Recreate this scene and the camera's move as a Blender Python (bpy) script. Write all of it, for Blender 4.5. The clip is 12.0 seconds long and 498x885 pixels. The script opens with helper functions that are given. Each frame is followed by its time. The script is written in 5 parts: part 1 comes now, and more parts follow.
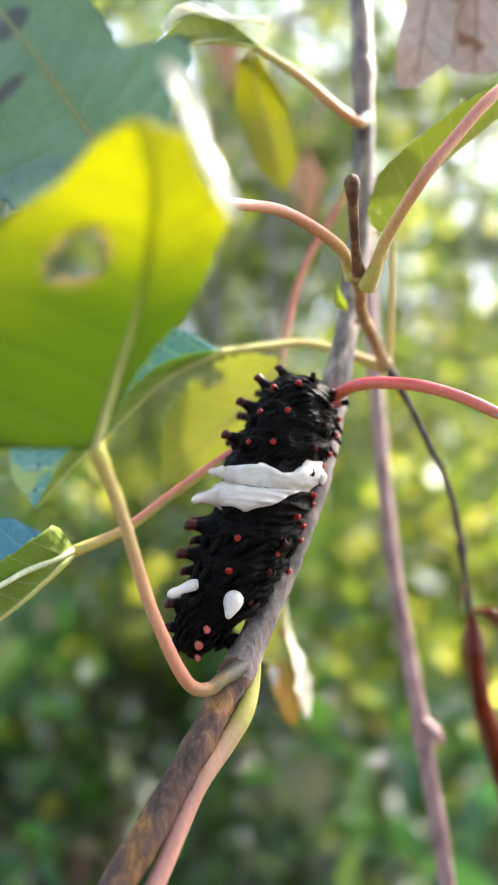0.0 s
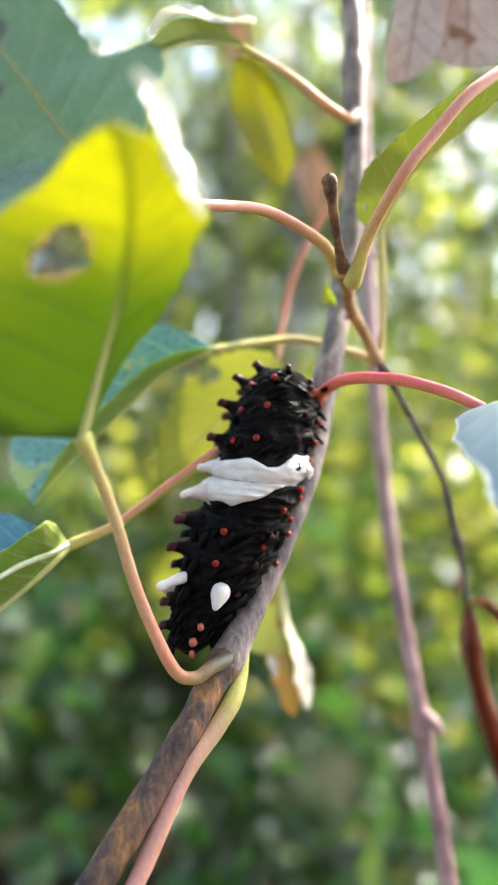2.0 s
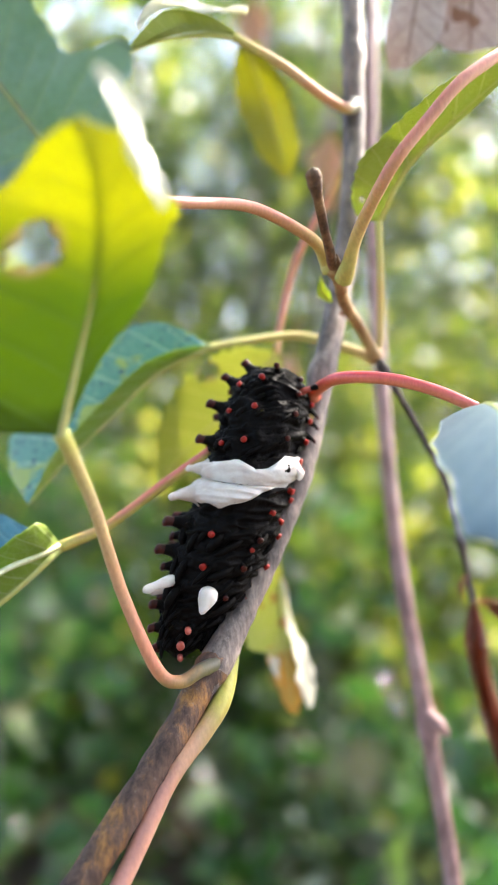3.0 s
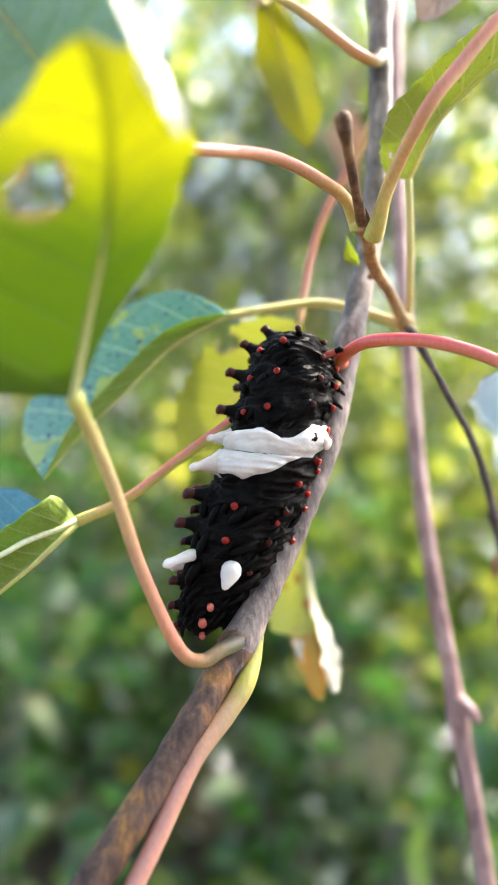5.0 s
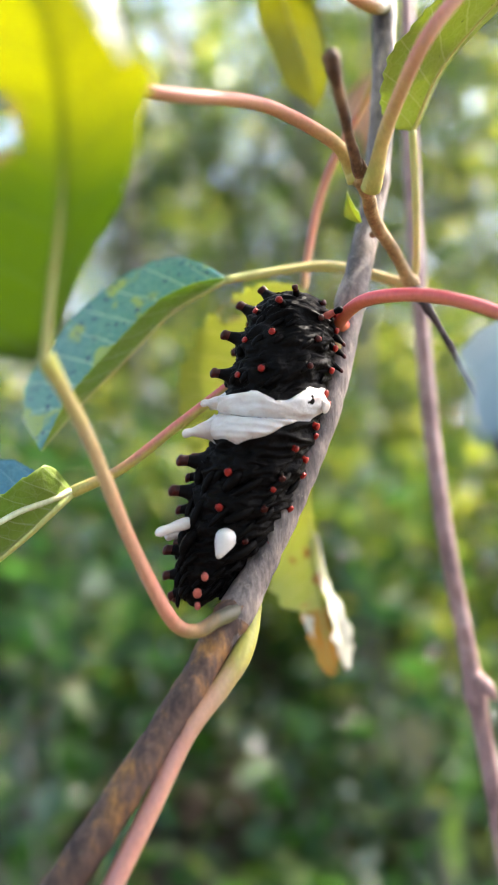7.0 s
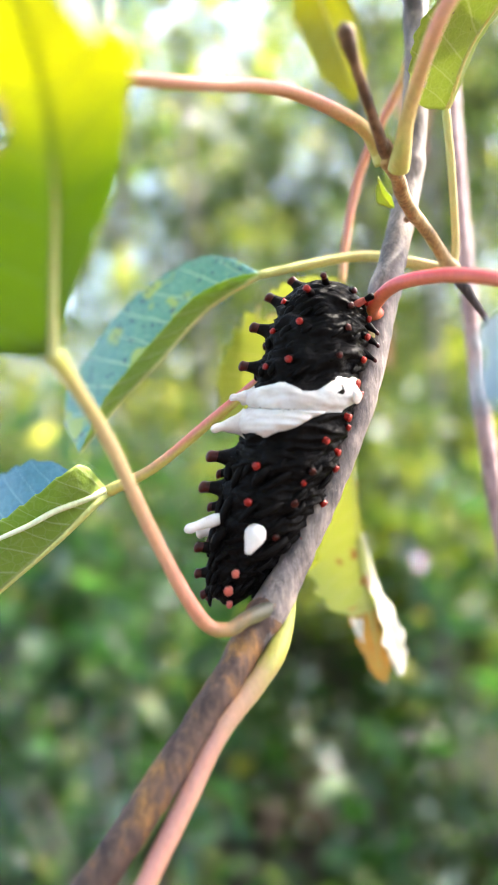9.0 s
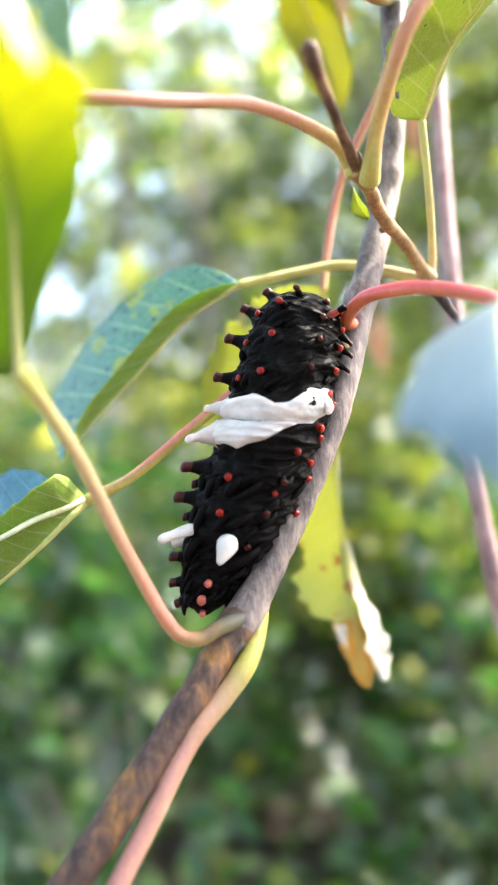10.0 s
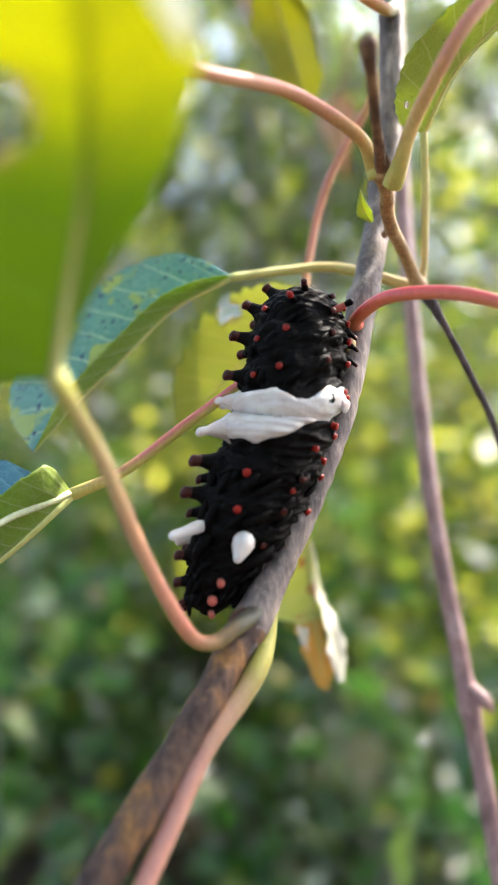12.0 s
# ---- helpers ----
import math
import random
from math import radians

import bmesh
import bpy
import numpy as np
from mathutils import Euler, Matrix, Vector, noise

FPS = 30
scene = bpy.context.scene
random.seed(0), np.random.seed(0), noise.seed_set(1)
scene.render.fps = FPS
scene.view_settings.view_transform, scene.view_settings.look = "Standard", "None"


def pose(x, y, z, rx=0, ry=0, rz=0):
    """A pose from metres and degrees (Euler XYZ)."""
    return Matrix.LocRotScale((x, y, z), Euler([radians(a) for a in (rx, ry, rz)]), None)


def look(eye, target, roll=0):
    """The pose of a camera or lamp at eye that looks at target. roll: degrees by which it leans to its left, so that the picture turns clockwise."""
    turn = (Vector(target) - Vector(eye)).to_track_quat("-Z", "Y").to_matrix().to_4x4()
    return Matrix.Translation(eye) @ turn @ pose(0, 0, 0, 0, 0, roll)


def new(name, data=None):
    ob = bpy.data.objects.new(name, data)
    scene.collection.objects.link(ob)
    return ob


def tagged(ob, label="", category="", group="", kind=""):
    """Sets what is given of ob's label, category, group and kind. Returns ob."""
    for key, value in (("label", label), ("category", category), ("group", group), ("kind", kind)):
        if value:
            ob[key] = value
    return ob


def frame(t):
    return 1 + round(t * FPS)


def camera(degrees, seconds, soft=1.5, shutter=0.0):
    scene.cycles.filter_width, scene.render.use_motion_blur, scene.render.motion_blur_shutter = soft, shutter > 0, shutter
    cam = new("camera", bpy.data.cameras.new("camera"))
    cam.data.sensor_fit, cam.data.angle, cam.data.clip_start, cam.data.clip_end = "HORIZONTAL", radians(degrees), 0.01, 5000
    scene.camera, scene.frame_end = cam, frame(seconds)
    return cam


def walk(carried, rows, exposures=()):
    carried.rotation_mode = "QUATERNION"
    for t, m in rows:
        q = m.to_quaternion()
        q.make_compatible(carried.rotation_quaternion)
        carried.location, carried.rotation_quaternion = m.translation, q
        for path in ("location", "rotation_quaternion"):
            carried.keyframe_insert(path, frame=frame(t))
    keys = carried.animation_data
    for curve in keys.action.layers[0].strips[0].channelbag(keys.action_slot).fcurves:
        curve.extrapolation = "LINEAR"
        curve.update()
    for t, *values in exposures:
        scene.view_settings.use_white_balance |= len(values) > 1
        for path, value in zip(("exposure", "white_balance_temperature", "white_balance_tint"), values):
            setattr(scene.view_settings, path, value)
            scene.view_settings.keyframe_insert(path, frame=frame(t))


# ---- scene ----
# ---- camera ----
CM, EYE = 0.01, 1.30          # the plan is in centimetres round the first eye, which stands 1.3 m over the ground
cam = camera(40.0, 12.0, 1.6)
cam.data.dof.use_dof = True
cam.data.dof.focus_distance = 0.0855
cam.data.dof.aperture_fstop = 15.0
cam.data.dof.aperture_blades = 0
ROWS = [
    (0, 0.000, 0.000, 0.000, 0.00, 0.00, 0.00),
    (0.5, 0.279, -0.104, 0.145, 0.41, -0.49, -0.00),
    (1, 0.428, 0.024, 0.009, 1.07, -0.85, -0.12),
    (1.5, 0.421, -0.021, -0.066, 2.01, -0.68, -0.15),
    (2, 0.487, -0.179, 0.030, 1.93, -0.56, -0.57),
    (2.5, 0.832, -0.079, 0.087, 3.00, -1.05, -0.71),
    (3, 1.009, 0.004, 0.183, 4.32, -1.45, -0.83),
    (3.2, 1.038, 0.030, 0.344, 4.86, -1.65, -1.12),
    (4.8, 0.881, 0.402, -0.036, 5.52, -2.02, -0.97),
    (5, 0.873, 0.457, -0.133, 5.74, -2.11, -1.12),
    (5.5, 1.100, 0.408, 0.082, 6.16, -2.66, -1.42),
    (6, 1.112, 0.460, 0.053, 6.56, -2.91, -1.57),
    (6.5, 1.268, 0.600, -0.129, 7.04, -3.08, -1.79),
    (7, 1.275, 0.802, -0.441, 8.38, -3.07, -2.02),
    (7.5, 1.428, 0.794, -0.578, 9.56, -2.55, -2.16),
    (7.7, 1.452, 0.839, -0.681, 11.07, -1.90, -2.60),
    (9.3, 1.849, 1.097, -0.689, 14.19, -1.78, -3.69),
    (9.5, 1.972, 1.104, -0.682, 14.22, -1.74, -3.78),
    (10, 2.123, 1.108, -0.571, 14.77, -1.85, -3.77),
    (10.5, 1.964, 1.164, -0.687, 14.90, -2.00, -3.75),
    (11, 1.633, 1.220, -0.434, 11.88, -2.53, -3.70),
    (11.5, 0.965, 1.077, -0.333, 5.98, -2.95, -2.33),
    (12, 0.412, 1.067, -0.649, 3.95, -1.70, -1.24),
]
walk(cam, [(t, pose(x * CM, y * CM, EYE + z * CM, 90 + pitch, 0, yaw) @ pose(0, 0, 0, 0, 0, roll)) for t, x, y, z, yaw, pitch, roll in ROWS],
     [(0.0, 2.9, 6550, 10), (2.5, 2.92, 6550, 10), (5.5, 3.1, 6550, 10), (6.4, 2.88, 6550, 10), (7.0, 2.82, 6550, 10), (7.6, 3.12, 6550, 10), (9.5, 3.36, 6550, 10), (10.5, 3.28, 6550, 10), (12.0, 2.72, 6550, 10)])

# ---- world and sun ----
SUN = Vector((0.52, 0.46, 0.76)).normalized()
world = bpy.data.worlds.new("sky")
scene.world = world
world.use_nodes = True
wn = world.node_tree.nodes
sky = wn.new("ShaderNodeTexSky")
sky.sky_type, sky.sun_disc = "NISHITA", False
sky.sun_elevation = math.asin(SUN.z)
sky.sun_rotation = math.atan2(SUN.x, SUN.y)
sky.air_density, sky.dust_density, sky.ozone_density = 1.0, 3.6, 0.8
world.node_tree.links.new(sky.outputs[0], wn["Background"].inputs[0])
wn["Background"].inputs[1].default_value = 0.15
sun = new("sun", bpy.data.lights.new("sun", "SUN"))
sun.data.energy, sun.data.angle, sun.data.color = 3.5, radians(0.6), (1.0, 0.93, 0.82)
sun.matrix_world = look(SUN * 5 + Vector((0, 0, EYE)), (0, 0, EYE))


# ---- node helpers ----
def material(name):
    m = bpy.data.materials.new(name)
    m.use_nodes = True
    nt = m.node_tree
    return m, nt, nt.nodes, nt.nodes["Principled BSDF"]


def link(nt, a, b):
    nt.links.new(a, b)


def noise_tex(nt, scale, detail=4.0, rough=0.55, stretch=None, coord="Object", distortion=0.0):
    tex = nt.nodes.new("ShaderNodeTexNoise")
    co = nt.nodes.new("ShaderNodeTexCoord")
    tex.inputs["Scale"].default_value = scale
    tex.inputs["Detail"].default_value = detail
    tex.inputs["Roughness"].default_value = rough
    tex.inputs["Distortion"].default_value = distortion
    src = co.outputs[coord]
    if stretch:
        mp = nt.nodes.new("ShaderNodeMapping")
        mp.inputs["Scale"].default_value = stretch
        link(nt, src, mp.inputs[0])
        src = mp.outputs[0]
    link(nt, src, tex.inputs["Vector"])
    return tex.outputs["Fac"]


def ramp(nt, fac, stops):
    r = nt.nodes.new("ShaderNodeValToRGB")
    els = r.color_ramp.elements
    while len(els) < len(stops):
        els.new(0.5)
    for e, (p, c) in zip(els, stops):
        e.position, e.color = p, (*c, 1.0) if len(c) == 3 else c
    link(nt, fac, r.inputs[0])
    return r.outputs[0]


def mix(nt, fac, a, b, kind="MIX"):
    m = nt.nodes.new("ShaderNodeMix")
    m.data_type, m.blend_type = "RGBA", kind
    for sock, v in ((m.inputs[0], fac), (m.inputs[6], a), (m.inputs[7], b)):
        if isinstance(v, (int, float)):
            sock.default_value = v
        elif isinstance(v, tuple):
            sock.default_value = (*v, 1.0)
        else:
            link(nt, v, sock)
    return m.outputs[2]


def attr(nt, name):
    a = nt.nodes.new("ShaderNodeAttribute")
    a.attribute_name = name
    return a.outputs["Fac"]


def bump(nt, height, bsdf, strength, dist):
    b = nt.nodes.new("ShaderNodeBump")
    b.inputs["Strength"].default_value, b.inputs["Distance"].default_value = strength, dist
    link(nt, height, b.inputs["Height"])
    link(nt, b.outputs[0], bsdf.inputs["Normal"])
    return b.outputs[0]


def calc(nt, kind, a, b_=0.0):
    m = nt.nodes.new("ShaderNodeMath")
    m.operation = kind
    for sock, v in ((m.inputs[0], a), (m.inputs[1], b_)):
        if isinstance(v, (int, float)):
            sock.default_value = v
        else:
            link(nt, v, sock)
    return m.outputs[0]


def vein_lines(nt):
    """Side veins that branch from the midrib, thin towards the rim, and a fine net between them."""
    v = calc(nt, "ABSOLUTE", attr(nt, "across"))
    wob = times(nt, noise_tex(nt, 260, 3, 0.5), 0.22, -0.11)
    dist = calc(nt, "PINGPONG", calc(nt, "ADD", attr(nt, "rank"), wob), 0.5)
    width = times(nt, v, -0.04, 0.075)
    line = calc(nt, "SUBTRACT", 1.0, calc(nt, "DIVIDE", dist, width))
    line = calc(nt, "MAXIMUM", line, 0.0)
    rib = calc(nt, "MAXIMUM", calc(nt, "SUBTRACT", 1.0, times(nt, v, 14.0)), 0.0)
    vor = nt.nodes.new("ShaderNodeTexVoronoi")
    vor.feature = "DISTANCE_TO_EDGE"
    vor.inputs["Scale"].default_value = 620
    co = nt.nodes.new("ShaderNodeTexCoord")
    link(nt, co.outputs["Object"], vor.inputs["Vector"])
    net = calc(nt, "MAXIMUM", calc(nt, "SUBTRACT", 1.0, times(nt, vor.outputs["Distance"], 14.0)), 0.0)
    return calc(nt, "MINIMUM", calc(nt, "ADD", calc(nt, "MAXIMUM", line, rib), times(nt, net, 0.30)), 1.0)


def times(nt, a, k, add=0.0):
    m = nt.nodes.new("ShaderNodeMath")
    m.operation = "MULTIPLY_ADD"
    link(nt, a, m.inputs[0])
    m.inputs[1].default_value, m.inputs[2].default_value = k, add
    return m.outputs[0]


# ---- materials ----
def bark(name, dark, mid, light, fleck, rough=0.75):
    """Bark with streaks along the stem, blotches, pale dots and fine cracks."""
    m, nt, nodes, bsdf = material(name)
    blotch = noise_tex(nt, 330, 6, 0.7, (1, 1, 0.5))
    streak = noise_tex(nt, 2100, 5, 0.65, (1, 1, 0.16))
    dots = noise_tex(nt, 1100, 2, 0.5)
    col = ramp(nt, blotch, [(0.32, dark), (0.5, mid), (0.7, light)])
    col = mix(nt, 0.7, col, ramp(nt, streak, [(0.3, (0.25, 0.25, 0.25)), (0.7, (0.85, 0.85, 0.85))]), "OVERLAY")
    col = mix(nt, ramp(nt, dots, [(0.66, (0, 0, 0)), (0.76, (0.35, 0.35, 0.35))]), col, fleck)
    link(nt, col, bsdf.inputs["Base Color"])
    bsdf.inputs["Roughness"].default_value = rough
    bsdf.inputs["Specular IOR Level"].default_value = 0.35
    bump(nt, mix(nt, 0.5, streak, blotch), bsdf, 0.6, 0.0004)
    return m


def stalk(name, stops, rough=0.6, sss=0.15, under=0.28):
    """A smooth leaf stalk whose colour runs from its foot to its leaf."""
    m, nt, nodes, bsdf = material(name)
    along = attr(nt, "along")
    n = noise_tex(nt, 420, 4, 0.6)
    wob = nt.nodes.new("ShaderNodeMath")
    wob.operation = "ADD"
    link(nt, along, wob.inputs[0])
    link(nt, times(nt, n, 0.16, -0.08), wob.inputs[1])
    col = ramp(nt, wob.outputs[0], stops)
    side = attr(nt, "side")
    col = mix(nt, times(nt, side, under), col, (0.50, 0.42, 0.10))
    fine = noise_tex(nt, 2600, 3, 0.6, (1, 1, 0.3))
    col = mix(nt, 0.25, col, ramp(nt, fine, [(0.3, (0.3, 0.3, 0.3)), (0.7, (0.8, 0.8, 0.8))]), "OVERLAY")
    link(nt, col, bsdf.inputs["Base Color"])
    bsdf.inputs["Roughness"].default_value = rough
    bsdf.inputs["Subsurface Weight"].default_value = sss
    bsdf.inputs["Subsurface Radius"].default_value = (0.0012, 0.0006, 0.0003)
    bsdf.inputs["Subsurface Scale"].default_value = 1.0
    bump(nt, fine, bsdf, 0.25, 0.0002)
    return m


def leaf_skin(name, low, high, vein, through_col, gloss=0.35, passing=0.45, blotch=None, grain=500, wax=0.0, tip=None, marks=()):
    """One face of a leaf: green tissue in two tones, paler veins, light passing through, optional blotches."""
    m, nt, nodes, bsdf = material(name)
    n1 = noise_tex(nt, grain, 5, 0.6)
    n2 = noise_tex(nt, grain * 6, 3, 0.6)
    col = ramp(nt, n1, [(0.3, low), (0.7, high)])
    col = mix(nt, 0.3, col, ramp(nt, n2, [(0.3, (0.3, 0.3, 0.3)), (0.7, (0.75, 0.75, 0.75))]), "OVERLAY")
    v = vein_lines(nt)
    col = mix(nt, times(nt, v, 0.9), col, vein)
    # tip: colours blended in along the blade to paint its sunlit upper part
    if tip:
        sun_reach = calc(nt, "ADD", attr(nt, "along"), times(nt, noise_tex(nt, 70, 2, 0.5), 0.5, -0.25))
        turn = ramp(nt, sun_reach, [(0.35, (0, 0, 0)), (0.70, (1, 1, 1))])
        col = mix(nt, turn, col, tip[0])
        through_col = mix(nt, turn, through_col, tip[1])
        dimmer = mix(nt, 1.0, through_col, (0.8, 0.8, 0.8), "MULTIPLY")
    else:
        dimmer = tuple(c * 0.8 for c in through_col)
    tcol = mix(nt, times(nt, v, 0.35), mix(nt, n1, through_col, dimmer), vein)
    for colour, size, edge in (blotch if isinstance(blotch, list) else [blotch] if blotch else []):
        spot = noise_tex(nt, size, 2, 0.5)
        mask = ramp(nt, spot, [(edge, (0, 0, 0)), (edge + 0.04, (1, 1, 1))])
        col = mix(nt, mask, col, colour)
        tcol = mix(nt, mask, tcol, colour)
    for s0, v0, rs, rv in marks:
        ds = times(nt, attr(nt, "along"), 1 / rs, -s0 / rs)
        dv = times(nt, attr(nt, "across"), 1 / rv, -v0 / rv)
        away = calc(nt, "ADD", calc(nt, "MULTIPLY", ds, ds), calc(nt, "MULTIPLY", dv, dv))
        away = calc(nt, "ADD", away, times(nt, noise_tex(nt, 420, 3, 0.6), 1.6, -0.8))
        mask = ramp(nt, away, [(0.2, (0.8, 0.8, 0.8)), (1.0, (0, 0, 0))])
        col, tcol = mix(nt, mask, col, (0.05, 0.045, 0.11)), mix(nt, mask, tcol, (0.05, 0.045, 0.11))
    dry = attr(nt, "dry")
    col, tcol = mix(nt, dry, col, (0.34, 0.27, 0.15)), mix(nt, dry, tcol, (0.42, 0.36, 0.20))
    link(nt, col, bsdf.inputs["Base Color"])
    bsdf.inputs["Roughness"].default_value = gloss
    bsdf.inputs["Specular IOR Level"].default_value = 0.5
    bsdf.inputs["Coat Weight"].default_value, bsdf.inputs["Coat Roughness"].default_value = wax, gloss * 0.8
    nrm = bump(nt, mix(nt, 0.5, n2, n1), bsdf, 0.35, 0.0003)
    tr = nodes.new("ShaderNodeBsdfTranslucent")
    link(nt, tcol, tr.inputs[0])
    link(nt, nrm, tr.inputs["Normal"])
    mx = nodes.new("ShaderNodeMixShader")
    mx.inputs[0].default_value = passing
    link(nt, bsdf.outputs[0], mx.inputs[1])
    link(nt, tr.outputs[0], mx.inputs[2])
    link(nt, mx.outputs[0], nodes["Material Output"].inputs[0])
    return m


BARK_GREY = bark("grey_bark", (0.040, 0.034, 0.036), (0.15, 0.116, 0.108), (0.31, 0.240, 0.21), (0.48, 0.41, 0.36), 0.6)
BARK_NODE = bark("greenish_bark", (0.035, 0.034, 0.034), (0.08, 0.074, 0.074), (0.16, 0.148, 0.143), (0.32, 0.30, 0.27))
BARK_STRAW = bark("straw_bark", (0.14, 0.075, 0.03), (0.30, 0.18, 0.075), (0.46, 0.30, 0.14), (0.5, 0.38, 0.22), 0.55)
BARK_BROWN = bark("brown_bark", (0.024, 0.014, 0.014), (0.088, 0.050, 0.038), (0.29, 0.135, 0.036), (0.24, 0.20, 0.17))
BARK_TWIG = bark("twig_bark", (0.05, 0.025, 0.016), (0.15, 0.078, 0.04), (0.27, 0.16, 0.08), (0.40, 0.30, 0.18), 0.75)
BARK_PINK = bark("pinkish_bark", (0.13, 0.075, 0.074), (0.26, 0.150, 0.147), (0.40, 0.28, 0.272), (0.55, 0.47, 0.45), 0.40)
BARK_DARK = bark("dark_bark", (0.02, 0.015, 0.016), (0.06, 0.045, 0.045), (0.13, 0.10, 0.10), (0.2, 0.16, 0.15))
BARK_TREE = bark("tree_bark", (0.05, 0.045, 0.045), (0.14, 0.12, 0.11), (0.26, 0.23, 0.21), (0.3, 0.28, 0.26))

STALK_PINK = stalk("pink_stalk", [(0.0, (0.34, 0.32, 0.07)), (0.10, (0.52, 0.34, 0.11)), (0.25, (0.50, 0.18, 0.13)), (0.8, (0.48, 0.17, 0.145)), (1.0, (0.44, 0.26, 0.13))])
STALK_TWO = stalk("two_tone_stalk", [(0.0, (0.46, 0.34, 0.12)), (0.10, (0.52, 0.16, 0.13)), (0.35, (0.50, 0.10, 0.11)), (0.75, (0.46, 0.16, 0.11)), (0.9, (0.46, 0.30, 0.10)), (1.0, (0.42, 0.38, 0.10))], 0.5, under=1.25)
STALK_RED = stalk("red_stalk", [(0.0, (0.50, 0.22, 0.06)), (0.10, (0.58, 0.05, 0.045)), (0.5, (0.62, 0.07, 0.08)), (1.0, (0.55, 0.12, 0.12))], 0.3)
STALK_YELLOW = stalk("yellow_green_stalk", [(0.0, (0.44, 0.32, 0.12)), (0.3, (0.44, 0.36, 0.13)), (1.0, (0.40, 0.40, 0.12))])
STALK_BLUSH = stalk("blushed_stalk", [(0.0, (0.05, 0.048, 0.042)), (0.10, (0.075, 0.068, 0.042)), (0.17, (0.26, 0.14, 0.06)), (0.26, (0.50, 0.17, 0.11)), (0.5, (0.50, 0.24, 0.15)), (0.78, (0.46, 0.33, 0.16)), (0.92, (0.42, 0.36, 0.12)), (1.0, (0.38, 0.38, 0.08))], under=0.2)
STALK_LOW = stalk("greenish_pink_stalk", [(0.0, (0.20, 0.20, 0.04)), (0.14, (0.30, 0.27, 0.06)), (0.26, (0.40, 0.24, 0.15)), (0.4, (0.42, 0.20, 0.16)), (1.0, (0.42, 0.17, 0.15))], 0.5, under=0.2)

# sun and shade are painted along the near leaf: yellow above, dark green below
LEAF_NEAR_TOP = leaf_skin("fresh_leaf_top", (0.035, 0.085, 0.01), (0.055, 0.12, 0.012), (0.13, 0.21, 0.04), (0.24, 0.34, 0.010), 0.4, 0.58, tip=((0.13, 0.15, 0.012), (0.59, 0.60, 0.012)))
LEAF_NEAR_BACK = leaf_skin("fresh_leaf_back", (0.045, 0.10, 0.012), (0.07, 0.14, 0.02), (0.14, 0.22, 0.05), (0.24, 0.34, 0.010), 0.5, 0.58, tip=((0.14, 0.16, 0.016), (0.59, 0.60, 0.012)))
# blue in the base colour stands for reflected sky; the purple marks are spots
LEAF_SKYBLUE_TOP = leaf_skin("sky_tinted_leaf_top", (0.070, 0.145, 0.185), (0.135, 0.215, 0.255), (0.16, 0.23, 0.20), (0.20, 0.38, 0.08), 0.42, 0.13, None, 220, 0.45, marks=((0.72, 0.02, 0.028, 0.30), (0.605, -0.34, 0.030, 0.22)))
LEAF_SPOT_TOP = leaf_skin("spotted_leaf_top", (0.045, 0.175, 0.185), (0.09, 0.235, 0.20), (0.40, 0.50, 0.32), (0.22, 0.46, 0.08), 0.34, 0.22, [((0.30, 0.36, 0.07), 140, 0.55), ((0.02, 0.05, 0.09), 900, 0.62)], 260, 0.2)
LEAF_BLUE_RIM = leaf_skin("blue_green_leaf_top", (0.03, 0.12, 0.19), (0.06, 0.19, 0.25), (0.16, 0.30, 0.32), (0.12, 0.30, 0.12), 0.34, 0.15, None, 300, 0.25)
# the sky's reflection is painted into this blue base, beside the real gloss
LEAF_SKYPALE_TOP = leaf_skin("sky_toned_leaf_top", (0.07, 0.125, 0.17), (0.10, 0.165, 0.21), (0.13, 0.19, 0.22), (0.08, 0.16, 0.18), 0.45, 0.06, None, 500, 0.35)
LEAF_BACK = leaf_skin("leaf_back", (0.17, 0.25, 0.03), (0.28, 0.36, 0.05), (0.52, 0.54, 0.26), (0.46, 0.60, 0.07), 0.5, 0.5, ((0.10, 0.11, 0.04), 1500, 0.72))
LEAF_OLIVE = leaf_skin("olive_leaf", (0.17, 0.22, 0.025), (0.25, 0.29, 0.04), (0.52, 0.50, 0.20), (0.64, 0.66, 0.20), 0.5, 0.5, ((0.14, 0.11, 0.03), 800, 0.74))
LEAF_YELLOW = leaf_skin("yellowing_leaf", (0.11, 0.13, 0.018), (0.18, 0.18, 0.022), (0.30, 0.30, 0.09), (0.45, 0.46, 0.03), 0.5, 0.5)
LEAF_TORN = leaf_skin("torn_leaf", (0.30, 0.34, 0.07), (0.42, 0.44, 0.10), (0.55, 0.52, 0.24), (0.74, 0.76, 0.18), 0.42, 0.5, ((0.42, 0.20, 0.05), 230, 0.62))
# paler copy of the torn leaf, with direct sunlight put into its colour
LEAF_TORN_SUNLIT = leaf_skin("torn_leaf_painted_sun", (0.55, 0.53, 0.42), (0.70, 0.66, 0.56), (0.7, 0.66, 0.5), (0.6, 0.55, 0.3), 0.3, 0.2)
# near-white base colour that holds the sun's glare on green leaf rims
LEAF_GLARE = leaf_skin("glare_white_leaf_rim", (0.60, 0.62, 0.54), (0.76, 0.76, 0.70), (0.7, 0.7, 0.6), (0.86, 0.86, 0.74), 0.3, 0.5, None, 300, 0.4)
LEAF_RUST = leaf_skin("rusty_leaf_tip", (0.46, 0.20, 0.04), (0.42, 0.40, 0.09), (0.45, 0.25, 0.1), (0.75, 0.45, 0.08), 0.5, 0.5)
